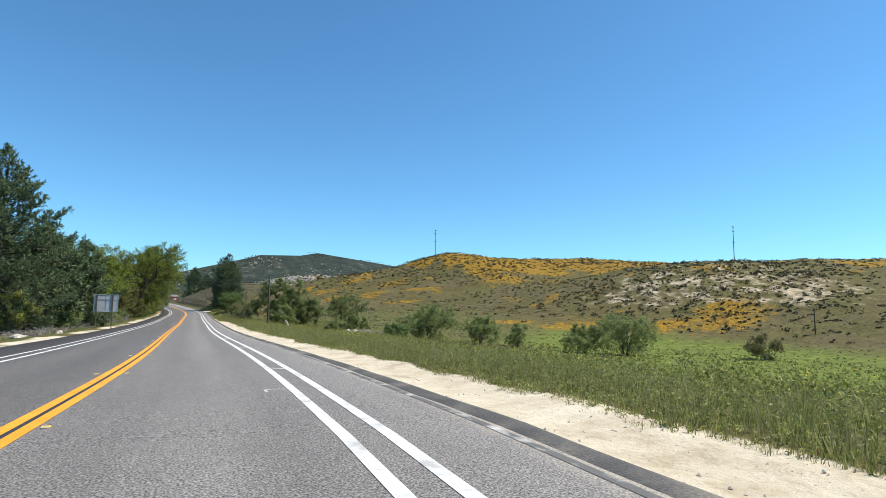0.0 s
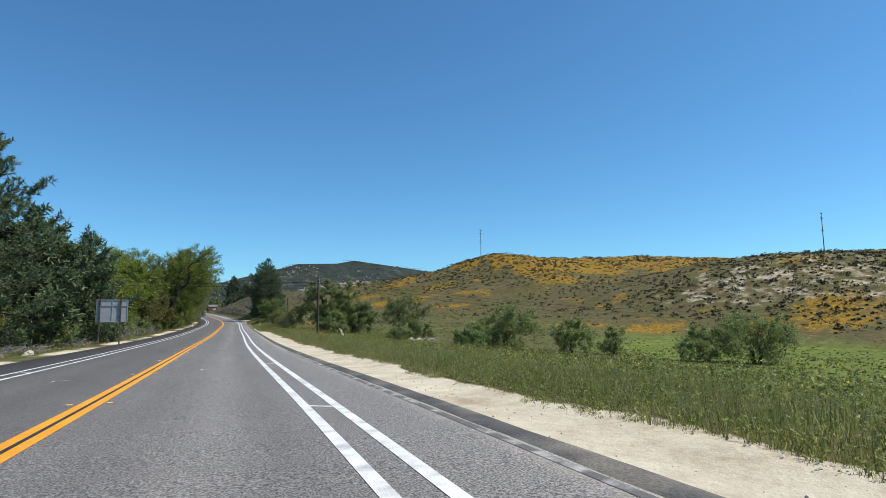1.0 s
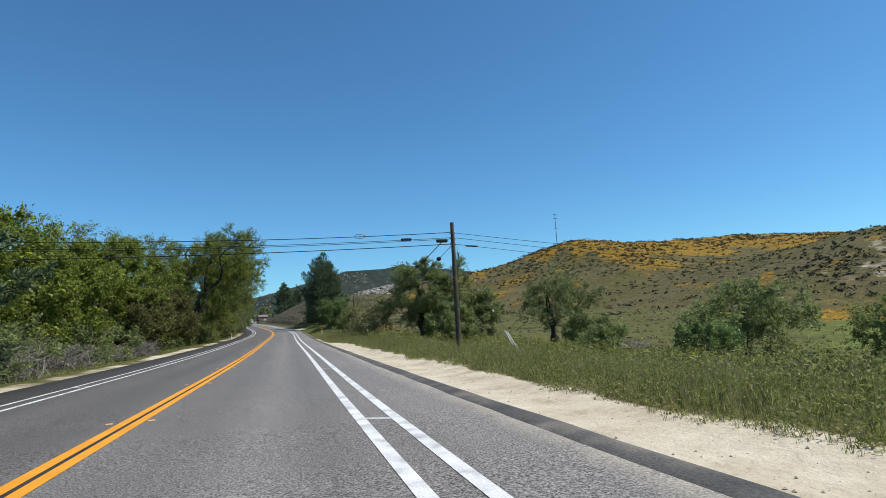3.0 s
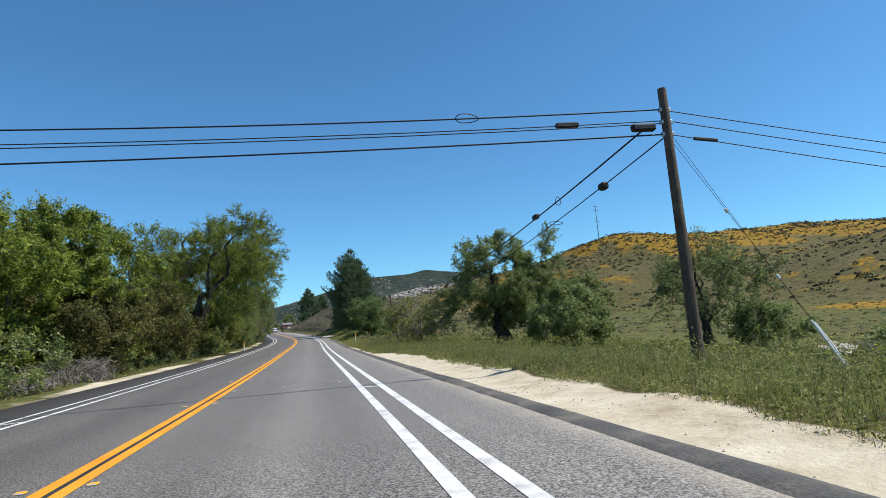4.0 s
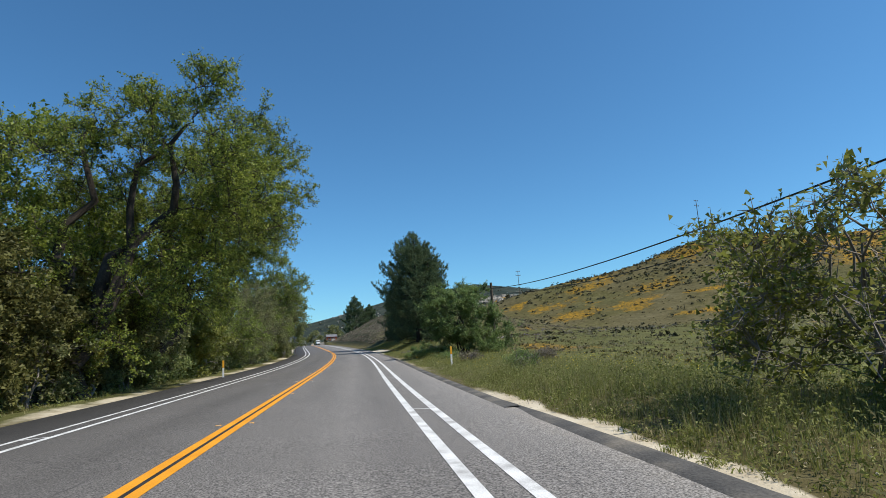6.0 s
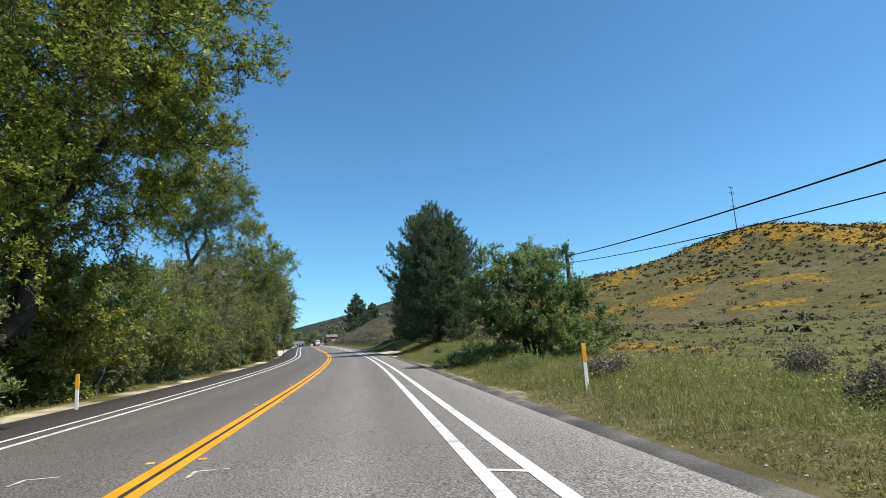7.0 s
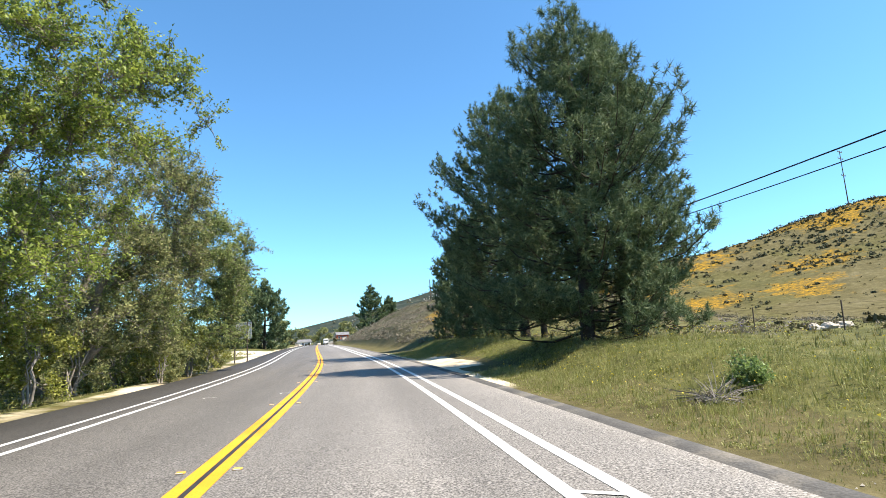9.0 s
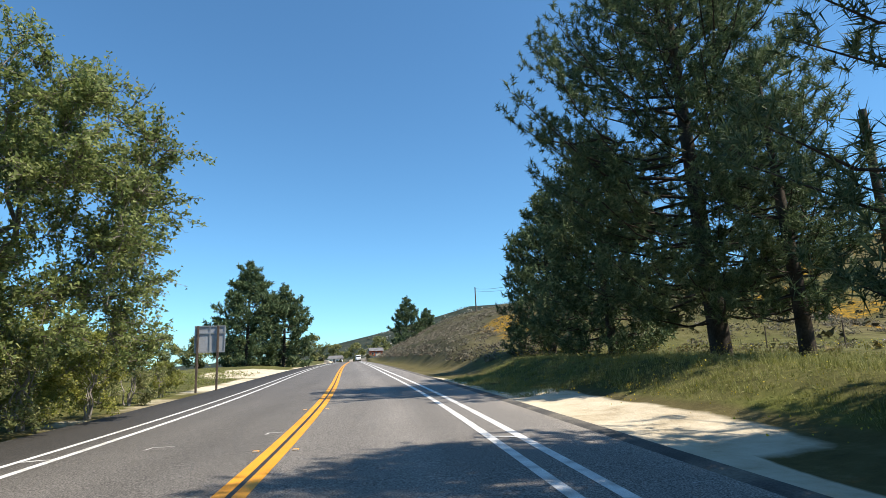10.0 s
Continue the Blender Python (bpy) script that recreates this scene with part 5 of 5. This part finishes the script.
def boulders(name, seed, x, y, size, label):
    """Pale boulders strewn over distant slopes."""
    rs = np.random.RandomState(seed)
    cube = np.array([(a, b, c) for a in (-1, 1) for b in (-1, 1) for c in (-1, 1)], float)
    quad = np.array([(0, 1, 3, 2), (4, 6, 7, 5), (0, 4, 5, 1), (2, 3, 7, 6), (0, 2, 6, 4), (1, 5, 7, 3)])
    m = len(x)
    V = cube[None] * rs.uniform(0.35, 0.8, (m, 8, 3)) * size[:, None, None] + np.stack([x, y, ground(x, y) + 0.2 * size], 1)[:, None, :]
    F = (quad[None] + 8 * np.arange(m)[:, None, None]).reshape(-1, 4)
    tagged(new(name, np_mesh(name, V.reshape(-1, 3), F, ROCK)), label, "boulders", kind="stuff")


rock_rs = np.random.RandomState(425)
by = 500 + 1080 * rock_rs.uniform(0, 1, 7000) ** 1.1
bx = rock_rs.uniform(-300, 560, 7000) * (0.4 + 0.6 * by / 1600)
picked = wave(bx, by, 80, 7) + 0.5 * wave(bx, by, 25, 2) > rock_rs.uniform(-0.1, 1.0, 7000)
boulders("far_boulders", 426, bx[picked], by[picked], rock_rs.uniform(0.4, 1.6, 7000)[picked] * (0.6 + by[picked] / 1200), "pale granite boulders strewn over the distant slopes")
bx, by = rock_rs.normal(size=1500) * 38 + 72, rock_rs.normal(size=1500) * 20 + 440
picked = wave(bx, by, 14, 3) + 1.2 * bell(bx, by, 56, 438, 12, 14) > rock_rs.uniform(-0.2, 1.0, 1500)
boulders("ridge_boulders", 427, bx[picked], by[picked], rock_rs.uniform(0.4, 1.9, 1500)[picked], "cream boulders crowding the low middle ridge")


def pebbles(name, n, seed, lat0, lat1, y0, y1, label):
    """Loose stones lying about, each a small eight-sided lump."""
    rs = np.random.RandomState(seed)
    y = rs.uniform(y0, y1, n)
    x = road_x(y) + rs.uniform(lat0, lat1, n)
    ok = wave(x, y, 1.8, 4) > rs.uniform(-0.7, 0.9, n)
    x, y = x[ok], y[ok]
    m = len(x)
    r = 0.006 + 0.020 * rs.uniform(0, 1, m) ** 3
    lump = np.array([(1, 0, 0), (-1, 0, 0), (0, 1, 0), (0, -1, 0), (0, 0, 0.7), (0, 0, -0.7)])
    V = lump[None] * rs.uniform(0.7, 1.3, (m, 6, 3)) * r[:, None, None] + np.stack([x, y, ground(x, y) + r * 0.3], 1)[:, None, :]
    tri = np.array([(0, 2, 4), (2, 1, 4), (1, 3, 4), (3, 0, 4), (2, 0, 5), (1, 2, 5), (3, 1, 5), (0, 3, 5)])
    F = (tri[None] + 6 * np.arange(m)[:, None, None]).reshape(-1, 3)
    tagged(new(name, np_mesh(name, V.reshape(-1, 3), F, ROCK)), label, "pebbles", kind="stuff")


pebbles("verge_pebbles", 5000, 431, 5.95, 7.6, 138, 188, "loose stones on the sandy edge of the asphalt")
pebbles("sand_pebbles", 7000, 432, 6.0, 8.0, 14, 138, "small stones on the sandy verge")


def rock(name, x, y, s, seed, label, flat=0.6, mat=None):
    rs = np.random.RandomState(seed)
    bm = bmesh.new()
    bmesh.ops.create_icosphere(bm, subdivisions=3, radius=1.0)
    k = rs.uniform(0, 50)
    for v in bm.verts:
        q = noise.noise(v.co * 1.3 + Vector((k, 0, 0))) * 0.45 + noise.noise(v.co * 3.5 + Vector((0, k, 0))) * 0.18
        v.co = v.co * (1 + q)
        v.co.z *= flat
    bmesh.ops.scale(bm, vec=(s, s * rs.uniform(0.6, 1.0), s), verts=bm.verts)
    ob = part(name, bm, mat or ROCK, smooth_faces=False)
    ob.matrix_basis = pose(x, y, gz(x, y) + 0.15 * s, 0, 0, rs.uniform(0, 360))
    return tagged(ob, label, "rock", "pale rocks")


for k, (x, y, s) in enumerate([(25.2, 110.5, 0.8), (26.6, 111.6, 1.0), (28.2, 113.2, 0.9), (24.0, 109.4, 0.6), (30.0, 115.6, 1.1), (31.5, 117.0, 0.7), (21.2, 207.4, 0.36), (22.4, 207.9, 0.42), (24.0, 208.8, 0.4), (-9.2, 70.5, 0.35), (-9.6, 60.0, 0.4)]):
    rock("rock", x, y, s, 500 + k, "pale weathered rock lying in the grass")


for k, (x, y, s) in enumerate([(-11.2, 87.2, 0.5), (-11.8, 87.5, 0.42), (-10.9, 87.8, 0.3)]):
    rock("rock", x, y, s, 530 + k, "bleached white rock among dry branches", 0.85, MARKER_BASE)


# ---------------------------------------------------------------- poles and wires
def cable(name, a, b, sag, r, parent, n=26):
    t = np.linspace(0, 1, n)[:, None]
    p = np.array(a, float) + (np.array(b, float) - np.array(a, float)) * t
    p[:, 2] -= (sag * 4 * t * (1 - t))[:, 0]
    base = np.array(parent.matrix_basis.translation)
    V, F = tubes([(p - base, np.full(n, r))], 5)
    return child(name, np_mesh(name, V, F, CABLE, True), parent, "black overhead cable")


def pole_body(ob, height, r0=0.16, r1=0.11):
    n = 8
    z = np.linspace(-0.4, height, n)
    V, F = tubes([(np.stack([0 * z, 0 * z, z], 1), np.linspace(r0, r1, n)), (np.array([(0, 0, height - 0.001), (0, 0, height)]), np.array([r1, 0.002]))], 12)
    child("pole", np_mesh("pole", V, F, WOOD_POLE, True), ob)


def splice(ob, p, size, d, label="black cable closure"):
    """A closure hanging in a cable: a rounded case along the cable's direction d."""
    bm = bmesh.new()
    m = Vector(d).to_track_quat("X", "Z").to_matrix().to_4x4()
    box(bm, 0, 0, 0, size[0], size[1], size[2], min(size) * 0.25, m)
    o = part("splice_case", bm, CABLE, ob, label)
    o.matrix_basis = Matrix.Translation(Vector(p) - ob.matrix_basis.translation)


def loop(ob, p, w, h):
    t = np.linspace(0, 2 * np.pi, 17)
    q = np.stack([w * np.cos(t), 0.04 * np.sin(2 * t), h * np.sin(t) - h], 1) + np.array(p) - np.array(ob.matrix_basis.translation)
    V, F = tubes([(q, np.full(17, 0.012))], 5)
    child("cable_loop", np_mesh("cable_loop", V, F, CABLE, True), ob, "slack loop of black cable")


A = (10.98, 101.1)
pa = thing("utility_pole", pose(A[0], A[1], gz(*A)), "dark wooden utility pole carrying black cables across the road", "utility pole", "utility poles")
pole_body(pa, 6.12 - gz(*A))
for k, (z0, z1, sag, r) in enumerate([(5.55, 8.70, 1.14, 0.020), (5.24, 7.75, 0.95, 0.014), (5.17, 7.62, 0.95, 0.014), (4.87, 6.51, 0.74, 0.022)]):
    cable("cable", (10.98, 101.1, z0), (-44.3, 106.0, z1), sag, r, pa)
for k, (z0, z1) in enumerate([(5.52, 3.1), (5.24, 2.6), (4.87, 2.1)]):
    cable("cable", (10.98, 101.1, z0), (140, 107 + k, z1), 3.1 + 0.1 * k, 0.014, pa)
cable("cable", (10.4, 101.3, 5.05), (13.7, 177.5, 5.42), 1.68, 0.026, pa)
cable("cable", (10.98, 101.2, 4.84), (13.7, 177.5, 5.02), 2.05, 0.018, pa)
splice(pa, (8.3, 101.4, 5.22), (0.62, 0.14, 0.14), (-1, 0.09, 0.0))
splice(pa, (10.35, 101.2, 5.08), (0.66, 0.20, 0.20), (-1, 0.09, 0.0))
splice(pa, (12.1, 101.1, 4.72), (0.75, 0.08, 0.09), (1, 0.05, -0.06))
splice(pa, (10.84, 110.1, 4.51), (0.42, 0.22, 0.20), (0.04, 1, -0.03))
splice(pa, (11.1, 104.9, 4.45), (0.36, 0.26, 0.24), (0.04, 1, -0.03))
loop(pa, (11.2, 109.0, 4.10), 0.28, 0.07)
loop(pa, (10.73, 107.6, 4.77), 0.10, 0.16)
loop(pa, (5.7, 101.6, 5.60), 0.30, 0.12)
bm = bmesh.new()
for z in (5.53, 5.20, 4.87):
    box(bm, -0.13, 0, z - gz(*A), 0.10, 0.10, 0.12, 0.02)
    box(bm, 0.13, 0, z - gz(*A), 0.10, 0.10, 0.12, 0.02)
part("clamps", bm, STEEL, pa, "steel cable clamps")
for k, (dx, dy, z) in enumerate([(0.0, 0.0, 4.9), (0.22, 0.10, 4.7)]):
    gx, gy = 13.9 + dx, 99.6 + dy
    foot, head = Vector((gx, gy, gz(gx, gy) - 0.1)), Vector((11.05, 101.1, z))
    cable("guy_wire", head, foot, 0.0, 0.006, pa)
    up = (head - foot).normalized()
    bm = bmesh.new()
    bmesh.ops.create_cone(bm, cap_ends=True, segments=10, radius1=0.035, radius2=0.03, depth=1.5)
    bmesh.ops.translate(bm, vec=(0, 0, 0.75), verts=bm.verts)
    guard = part("guy_guard", bm, MARKER_BASE)
    guard.matrix_basis = Matrix.Translation(foot) @ up.to_track_quat("Z", "Y").to_matrix().to_4x4()
    tagged(guard, "white plastic guard sleeve on the slanting guy wire", "guy guard", "guy guards")
    bm = bmesh.new()
    box(bm, 0, 0, 0, 0.07, 0.07, 0.14, 0.02)
    bead = part("insulator", bm, MARKER_BASE, pa, "white strain insulator")
    bead.matrix_basis = Matrix.Translation(foot.lerp(head, 0.38 + 0.3 * k) - pa.matrix_basis.translation) @ up.to_track_quat("Z", "Y").to_matrix().to_4x4()

B = (13.8, 177.5)
pb = thing("utility_pole", pose(B[0], B[1], gz(*B)), "weathered wooden utility pole rising behind the green tree", "utility pole", "utility poles")
pole_body(pb, 5.95 - gz(*B))
C = (14.0, 217.2)
cable("cable", (13.7, 177.5, 5.42), (14.0, 217.2, 7.35), 0.3, 0.024, pb)
cable("cable", (13.7, 177.5, 5.02), (14.0, 217.2, 6.95), 0.3, 0.018, pb)
pc = thing("utility_pole", pose(C[0], C[1], gz(*C)), "tall wooden utility pole standing among the pines", "utility pole", "utility poles")
pole_body(pc, 8.5 - gz(*C))
cable("cable", (14.0, 217.2, 7.3), (16.0, 330, 18.5), 1.4, 0.024, pc)
cable("cable", (14.0, 217.2, 6.9), (16.0, 330, 18.0), 1.4, 0.018, pc)
D = (16.0, 330.0)
pd = thing("utility_pole", pose(D[0], D[1], gz(*D)), "distant wooden pole on the hill skyline", "utility pole", "utility poles")
pole_body(pd, 18.8 - gz(*D))
E4 = (140.0, 107.5)
pe = thing("utility_pole", pose(E4[0], E4[1], gz(*E4)), "wooden pole at the foot of the poppy hill", "utility pole", "utility poles")
pole_body(pe, max(5.0, 3.2 - gz(*E4)))


def hill_tower(x, y, top, label, r=0.16):
    z = gz(x, y)
    ob = thing("power_pole", pose(x, y, z), label, "power pole", "power poles")
    h = top - z
    V, F = tubes([(np.array([(0, 0, -0.5), (0, 0, h)]), np.array([r, r * 0.6]))], 8)
    child("pole", np_mesh("pole", V, F, WOOD_POLE), ob)
    for k, (f, w) in enumerate([(0.985, 2.4), (0.86, 2.8), (0.55, 2.2)]):
        bm = bmesh.new()
        box(bm, 0, 0, h * f, w, 0.14, 0.16)
        for s in (-0.48, 0, 0.48):
            box(bm, s * w, 0, h * f + 0.2, 0.10, 0.10, 0.28)
        part("crossarm", bm, WOOD_POLE, ob)
    ob.matrix_basis = pose(x, y, z, 0, 0, 25)


hill_tower(126.0, 316.0, 47.6, "tall power pole with crossarms on the hilltop")
hill_tower(188.0, 169.6, 34.6, "tall power pole with crossarms standing on the ridge")
hill_tower(76.7, 385.8, 33.0, "far power pole with crossarms beyond the hill", 0.14)


# ---------------------------------------------------------------- signs, markers, fence
def road_sign(x, y, w, h, low, turn, label):
    """Seen from behind: sheet, stiffeners and two posts."""
    z = gz(x, y)
    ob = thing("road_sign", pose(x, y, z, 0, 0, turn), label, "road sign", "road signs")
    bm = bmesh.new()
    box(bm, 0, 0.05, low + h / 2, w, 0.02, h, 0.004)
    part("sign_panel", bm, ALUMINIUM, ob)
    for fx in (-0.5, 0.0, 0.5):
        bm = bmesh.new()
        box(bm, fx * (w - 0.07), 0.02, low + h / 2, 0.06, 0.035, h)
        part("stiffener", bm, STEEL, ob)
    for fz in (0.015, 0.72, 0.985):
        bm = bmesh.new()
        box(bm, 0, 0.012, low + h * fz, w, 0.03, 0.06)
        part("stiffener", bm, STEEL, ob)
    for fx in (-0.38, 0.27):
        bm = bmesh.new()
        box(bm, fx * w, -0.05, (low + h) / 2 - 0.15, 0.10, 0.10, low + h + 0.3, 0.01)
        part("post", bm, RUST, ob, "dark square post")
    return ob


road_sign(-7.8, 85.7, 2.3, 1.85, 0.86 - gz(-7.8, 85.7), 6, "large grey sign seen from behind on two posts")
road_sign(-9.8, 232.6, 1.5, 1.35, 2.0, 8, "grey road sign seen from behind on two posts")


def delineator(x, y, label):
    z = gz(x, y)
    ob = thing("roadside_marker", pose(x, y, z, 0, 0, 5), label, "marker post", "marker posts")
    bm = bmesh.new()
    box(bm, 0, 0, 0.30, 0.10, 0.025, 0.70, 0.008)
    part("post", bm, MARKER_BASE, ob, "white flexible post")
    bm = bmesh.new()
    box(bm, 0, -0.003, 0.86, 0.11, 0.03, 0.42, 0.008)
    part("reflector", bm, MARKER_YELLOW, ob, "amber reflector head")
    return ob


delineator(6.7, 158.4, "white marker post with an amber head on the verge")
delineator(-6.5, 163.5, "white marker post with an amber head by the woods")


def fence_post(x, y, h):
    z = gz(x, y)
    ob = thing("fence_post", pose(x, y, z, 0, 2, 10), "thin dark steel fence post in the grass", "fence post", "fence posts")
    bm = bmesh.new()
    box(bm, 0, 0, h / 2 - 0.1, 0.05, 0.05, h + 0.2, 0.01)
    part("post", bm, RUST, ob)
    return ob


posts = []
for k in range(9):
    y = 188.0 + 5.6 * k
    x = 20.8 - 0.02 * (y - 188)
    fence_post(x, y, 1.25)
    posts.append((x, y, gz(x, y)))
wires = thing("fence_wire", pose(posts[0][0], posts[0][1], posts[0][2]), "thin wire strung between the fence posts", "fence wire")
for h in (0.55, 0.85, 1.12):
    p = np.array([(x, y, z + h) for x, y, z in posts]) - np.array(posts[0])
    V, F = tubes([(p, np.full(len(p), 0.004))], 3)
    child("wire", np_mesh("wire", V, F, RUST), wires)

# ---------------------------------------------------------------- marks and cracks on the road
MARKS = [(105.2, 1.58, 1.98), (105.05, 3.1, 3.40), (105.42, 0.28, 0.55), (71.0, -0.75, -0.3), (129.2, -1.6, -1.2), (200.4, -2.59, -2.26), (200.55, -0.49, -0.14), (213.0, -2.35, -1.95), (214.3, -0.55, -0.2), (49.6, -2.0, -1.6), (52.0, 1.5, 1.9), (184.1, -3.0, -2.6), (184.0, -0.6, -0.25), (171.9, 0.14, 0.44), (153.0, -1.6, -1.2), (152.6, 0.4, 0.8), (24.6, 3.0, 3.4)]
for y, a, b in MARKS:
    c, z = float(road_x(y)), float(road_z(y)) + 0.005
    V = [(c + a, y - 0.03, z), (c + b, y - 0.02, z), (c + b, y + 0.03, z), (c + a, y + 0.02, z), (c + a, y - 0.35, z), (c + a + 0.05, y - 0.34, z), (c + a + 0.05, y - 0.03, z), (c + a, y - 0.03, z)]
    tagged(new("survey_mark", np_mesh("survey_mark", V, [(0, 1, 2, 3), (4, 5, 6, 7)], PAINT_SPRAY)), "faint white surveyor's paint mark on the asphalt", "road marking", "survey marks", "structure")
# a sprayed ring beside the lane line
ring = np.linspace(0, 2 * np.pi, 25)[:-1]
c, z = float(road_x(105.4)), float(road_z(105.4)) + 0.005
V = [(c + 3.04 + (0.20 + d) * math.cos(a), 105.42 + (0.10 + d) * math.sin(a) + 0.05 * math.sin(3 * a), z) for a in ring for d in (0.0, 0.035)]
tagged(new("survey_mark", np_mesh("survey_mark", V, [(2 * k, 2 * k + 1, (2 * k + 3) % 48, (2 * k + 2) % 48) for k in range(24)], PAINT_SPRAY)), "white sprayed surveyor's ring on the asphalt", "road marking", "survey marks", "structure")
crack_rs = np.random.RandomState(600)
for k in range(16):
    y0 = 16 + 13 * k + crack_rs.uniform(-3, 3)
    lat0, run = crack_rs.uniform(0.6, 3.2) if k % 3 else crack_rs.uniform(-3.2, -0.5), crack_rs.uniform(2.5, 7)
    ys = np.arange(y0, y0 + run, 0.25)
    la = lat0 + np.cumsum(crack_rs.normal(size=len(ys)) * 0.06)
    cx, cz = road_x(ys) + la, road_z(ys) + 0.003
    w = 0.005 * crack_rs.uniform(0.4, 1.2, len(ys))
    V = np.stack([np.stack([cx - w, ys, cz], 1), np.stack([cx + w, ys, cz], 1)], 1).reshape(-1, 3)
    i = np.arange(len(ys) - 1) * 2
    tagged(new("road_crack", np_mesh("road_crack", V, np.stack([i, i + 1, i + 3, i + 2], 1), BLACK_SEAL)), "thin dark crack in the asphalt", "road crack", "road cracks", "structure")


# ---------------------------------------------------------------- far end of the road
def van(x, y, turn, label):
    """A boxy delivery van with its wheels, glass and lights."""
    ob = thing("van", pose(x, y, float(road_z(y)) if abs(x - float(road_x(y))) < 5 else gz(x, y), 0, 0, turn), label, "van")
    bm = bmesh.new()
    box(bm, 0, 0.5, 1.45, 2.0, 4.2, 2.1, 0.12)
    box(bm, 0, -2.15, 1.0, 1.9, 1.3, 1.2, 0.2)
    part("body", bm, WALL_WHITE, ob)
    bm = bmesh.new()
    box(bm, 0, -1.68, 1.75, 1.7, 0.35, 0.75, 0.05, Matrix.Rotation(radians(25), 4, "X"))
    part("windscreen", bm, DARK_GLASS, ob, "dark windscreen")
    for sx in (-0.7, 0.7):
        bm = bmesh.new()
        box(bm, sx, -2.80, 0.85, 0.35, 0.06, 0.2, 0.02)
        part("headlight", bm, STEEL, ob)
    bm = bmesh.new()
    box(bm, 0, -2.80, 0.5, 1.85, 0.14, 0.25, 0.03)
    part("bumper", bm, RUBBER, ob)
    for sx in (-0.88, 0.88):
        for sy in (-1.8, 1.7):
            bm = bmesh.new()
            bmesh.ops.create_cone(bm, cap_ends=True, segments=20, radius1=0.38, radius2=0.38, depth=0.24)
            bmesh.ops.rotate(bm, cent=(0, 0, 0), matrix=Matrix.Rotation(radians(90), 3, "Y"), verts=bm.verts)
            bmesh.ops.translate(bm, vec=(sx, sy, 0.38), verts=bm.verts)
            part("wheel", bm, RUBBER, ob)
    return ob


def small_house(x, y, w, d, h, turn, wall, label):
    ob = thing("house", pose(x, y, gz(x, y), 0, 0, turn), label, "house")
    bm = bmesh.new()
    box(bm, 0, 0, h / 2 - 0.2, w, d, h + 0.4)
    part("wall", bm, wall, ob)
    bm = bmesh.new()
    v = [bm.verts.new(p) for p in [(-w / 2 - 0.4, -d / 2 - 0.4, h), (w / 2 + 0.4, -d / 2 - 0.4, h), (w / 2 + 0.4, d / 2 + 0.4, h), (-w / 2 - 0.4, d / 2 + 0.4, h), (-w / 2 - 0.4, 0, h + d * 0.32), (w / 2 + 0.4, 0, h + d * 0.32)]]
    for f in [(0, 1, 5, 4), (2, 3, 4, 5), (0, 4, 3), (1, 2, 5), (3, 2, 1, 0)]:
        bm.faces.new([v[i] for i in f])
    part("roof", bm, ROOF_GREY, ob)
    for fx in (-0.3, 0.25):
        bm = bmesh.new()
        box(bm, fx * w, -d / 2 - 0.02, h * 0.55, 0.9, 0.08, 0.9)
        win = part("window", bm, WALL_WHITE, ob)
        bm = bmesh.new()
        box(bm, fx * w, -d / 2 - 0.07, h * 0.55, 0.75, 0.03, 0.75)
        part("pane", bm, DARK_GLASS, win, "dark pane")
    bm = bmesh.new()
    box(bm, -0.02 * w, -d / 2 - 0.03, 1.0, 0.9, 0.08, 2.0)
    part("door", bm, ROOF_GREY, ob)
    return ob


van(-18.3, 428.0, 6, "white van on the road far ahead")
small_house(-29.0, 446.0, 5.0, 4.0, 2.2, -10, WALL_WHITE, "small white house with a grey roof far along the road")
small_house(-12.0, 436.0, 5.0, 4.0, 2.4, 12, RED_PAINT, "small faded red shed far along the road")
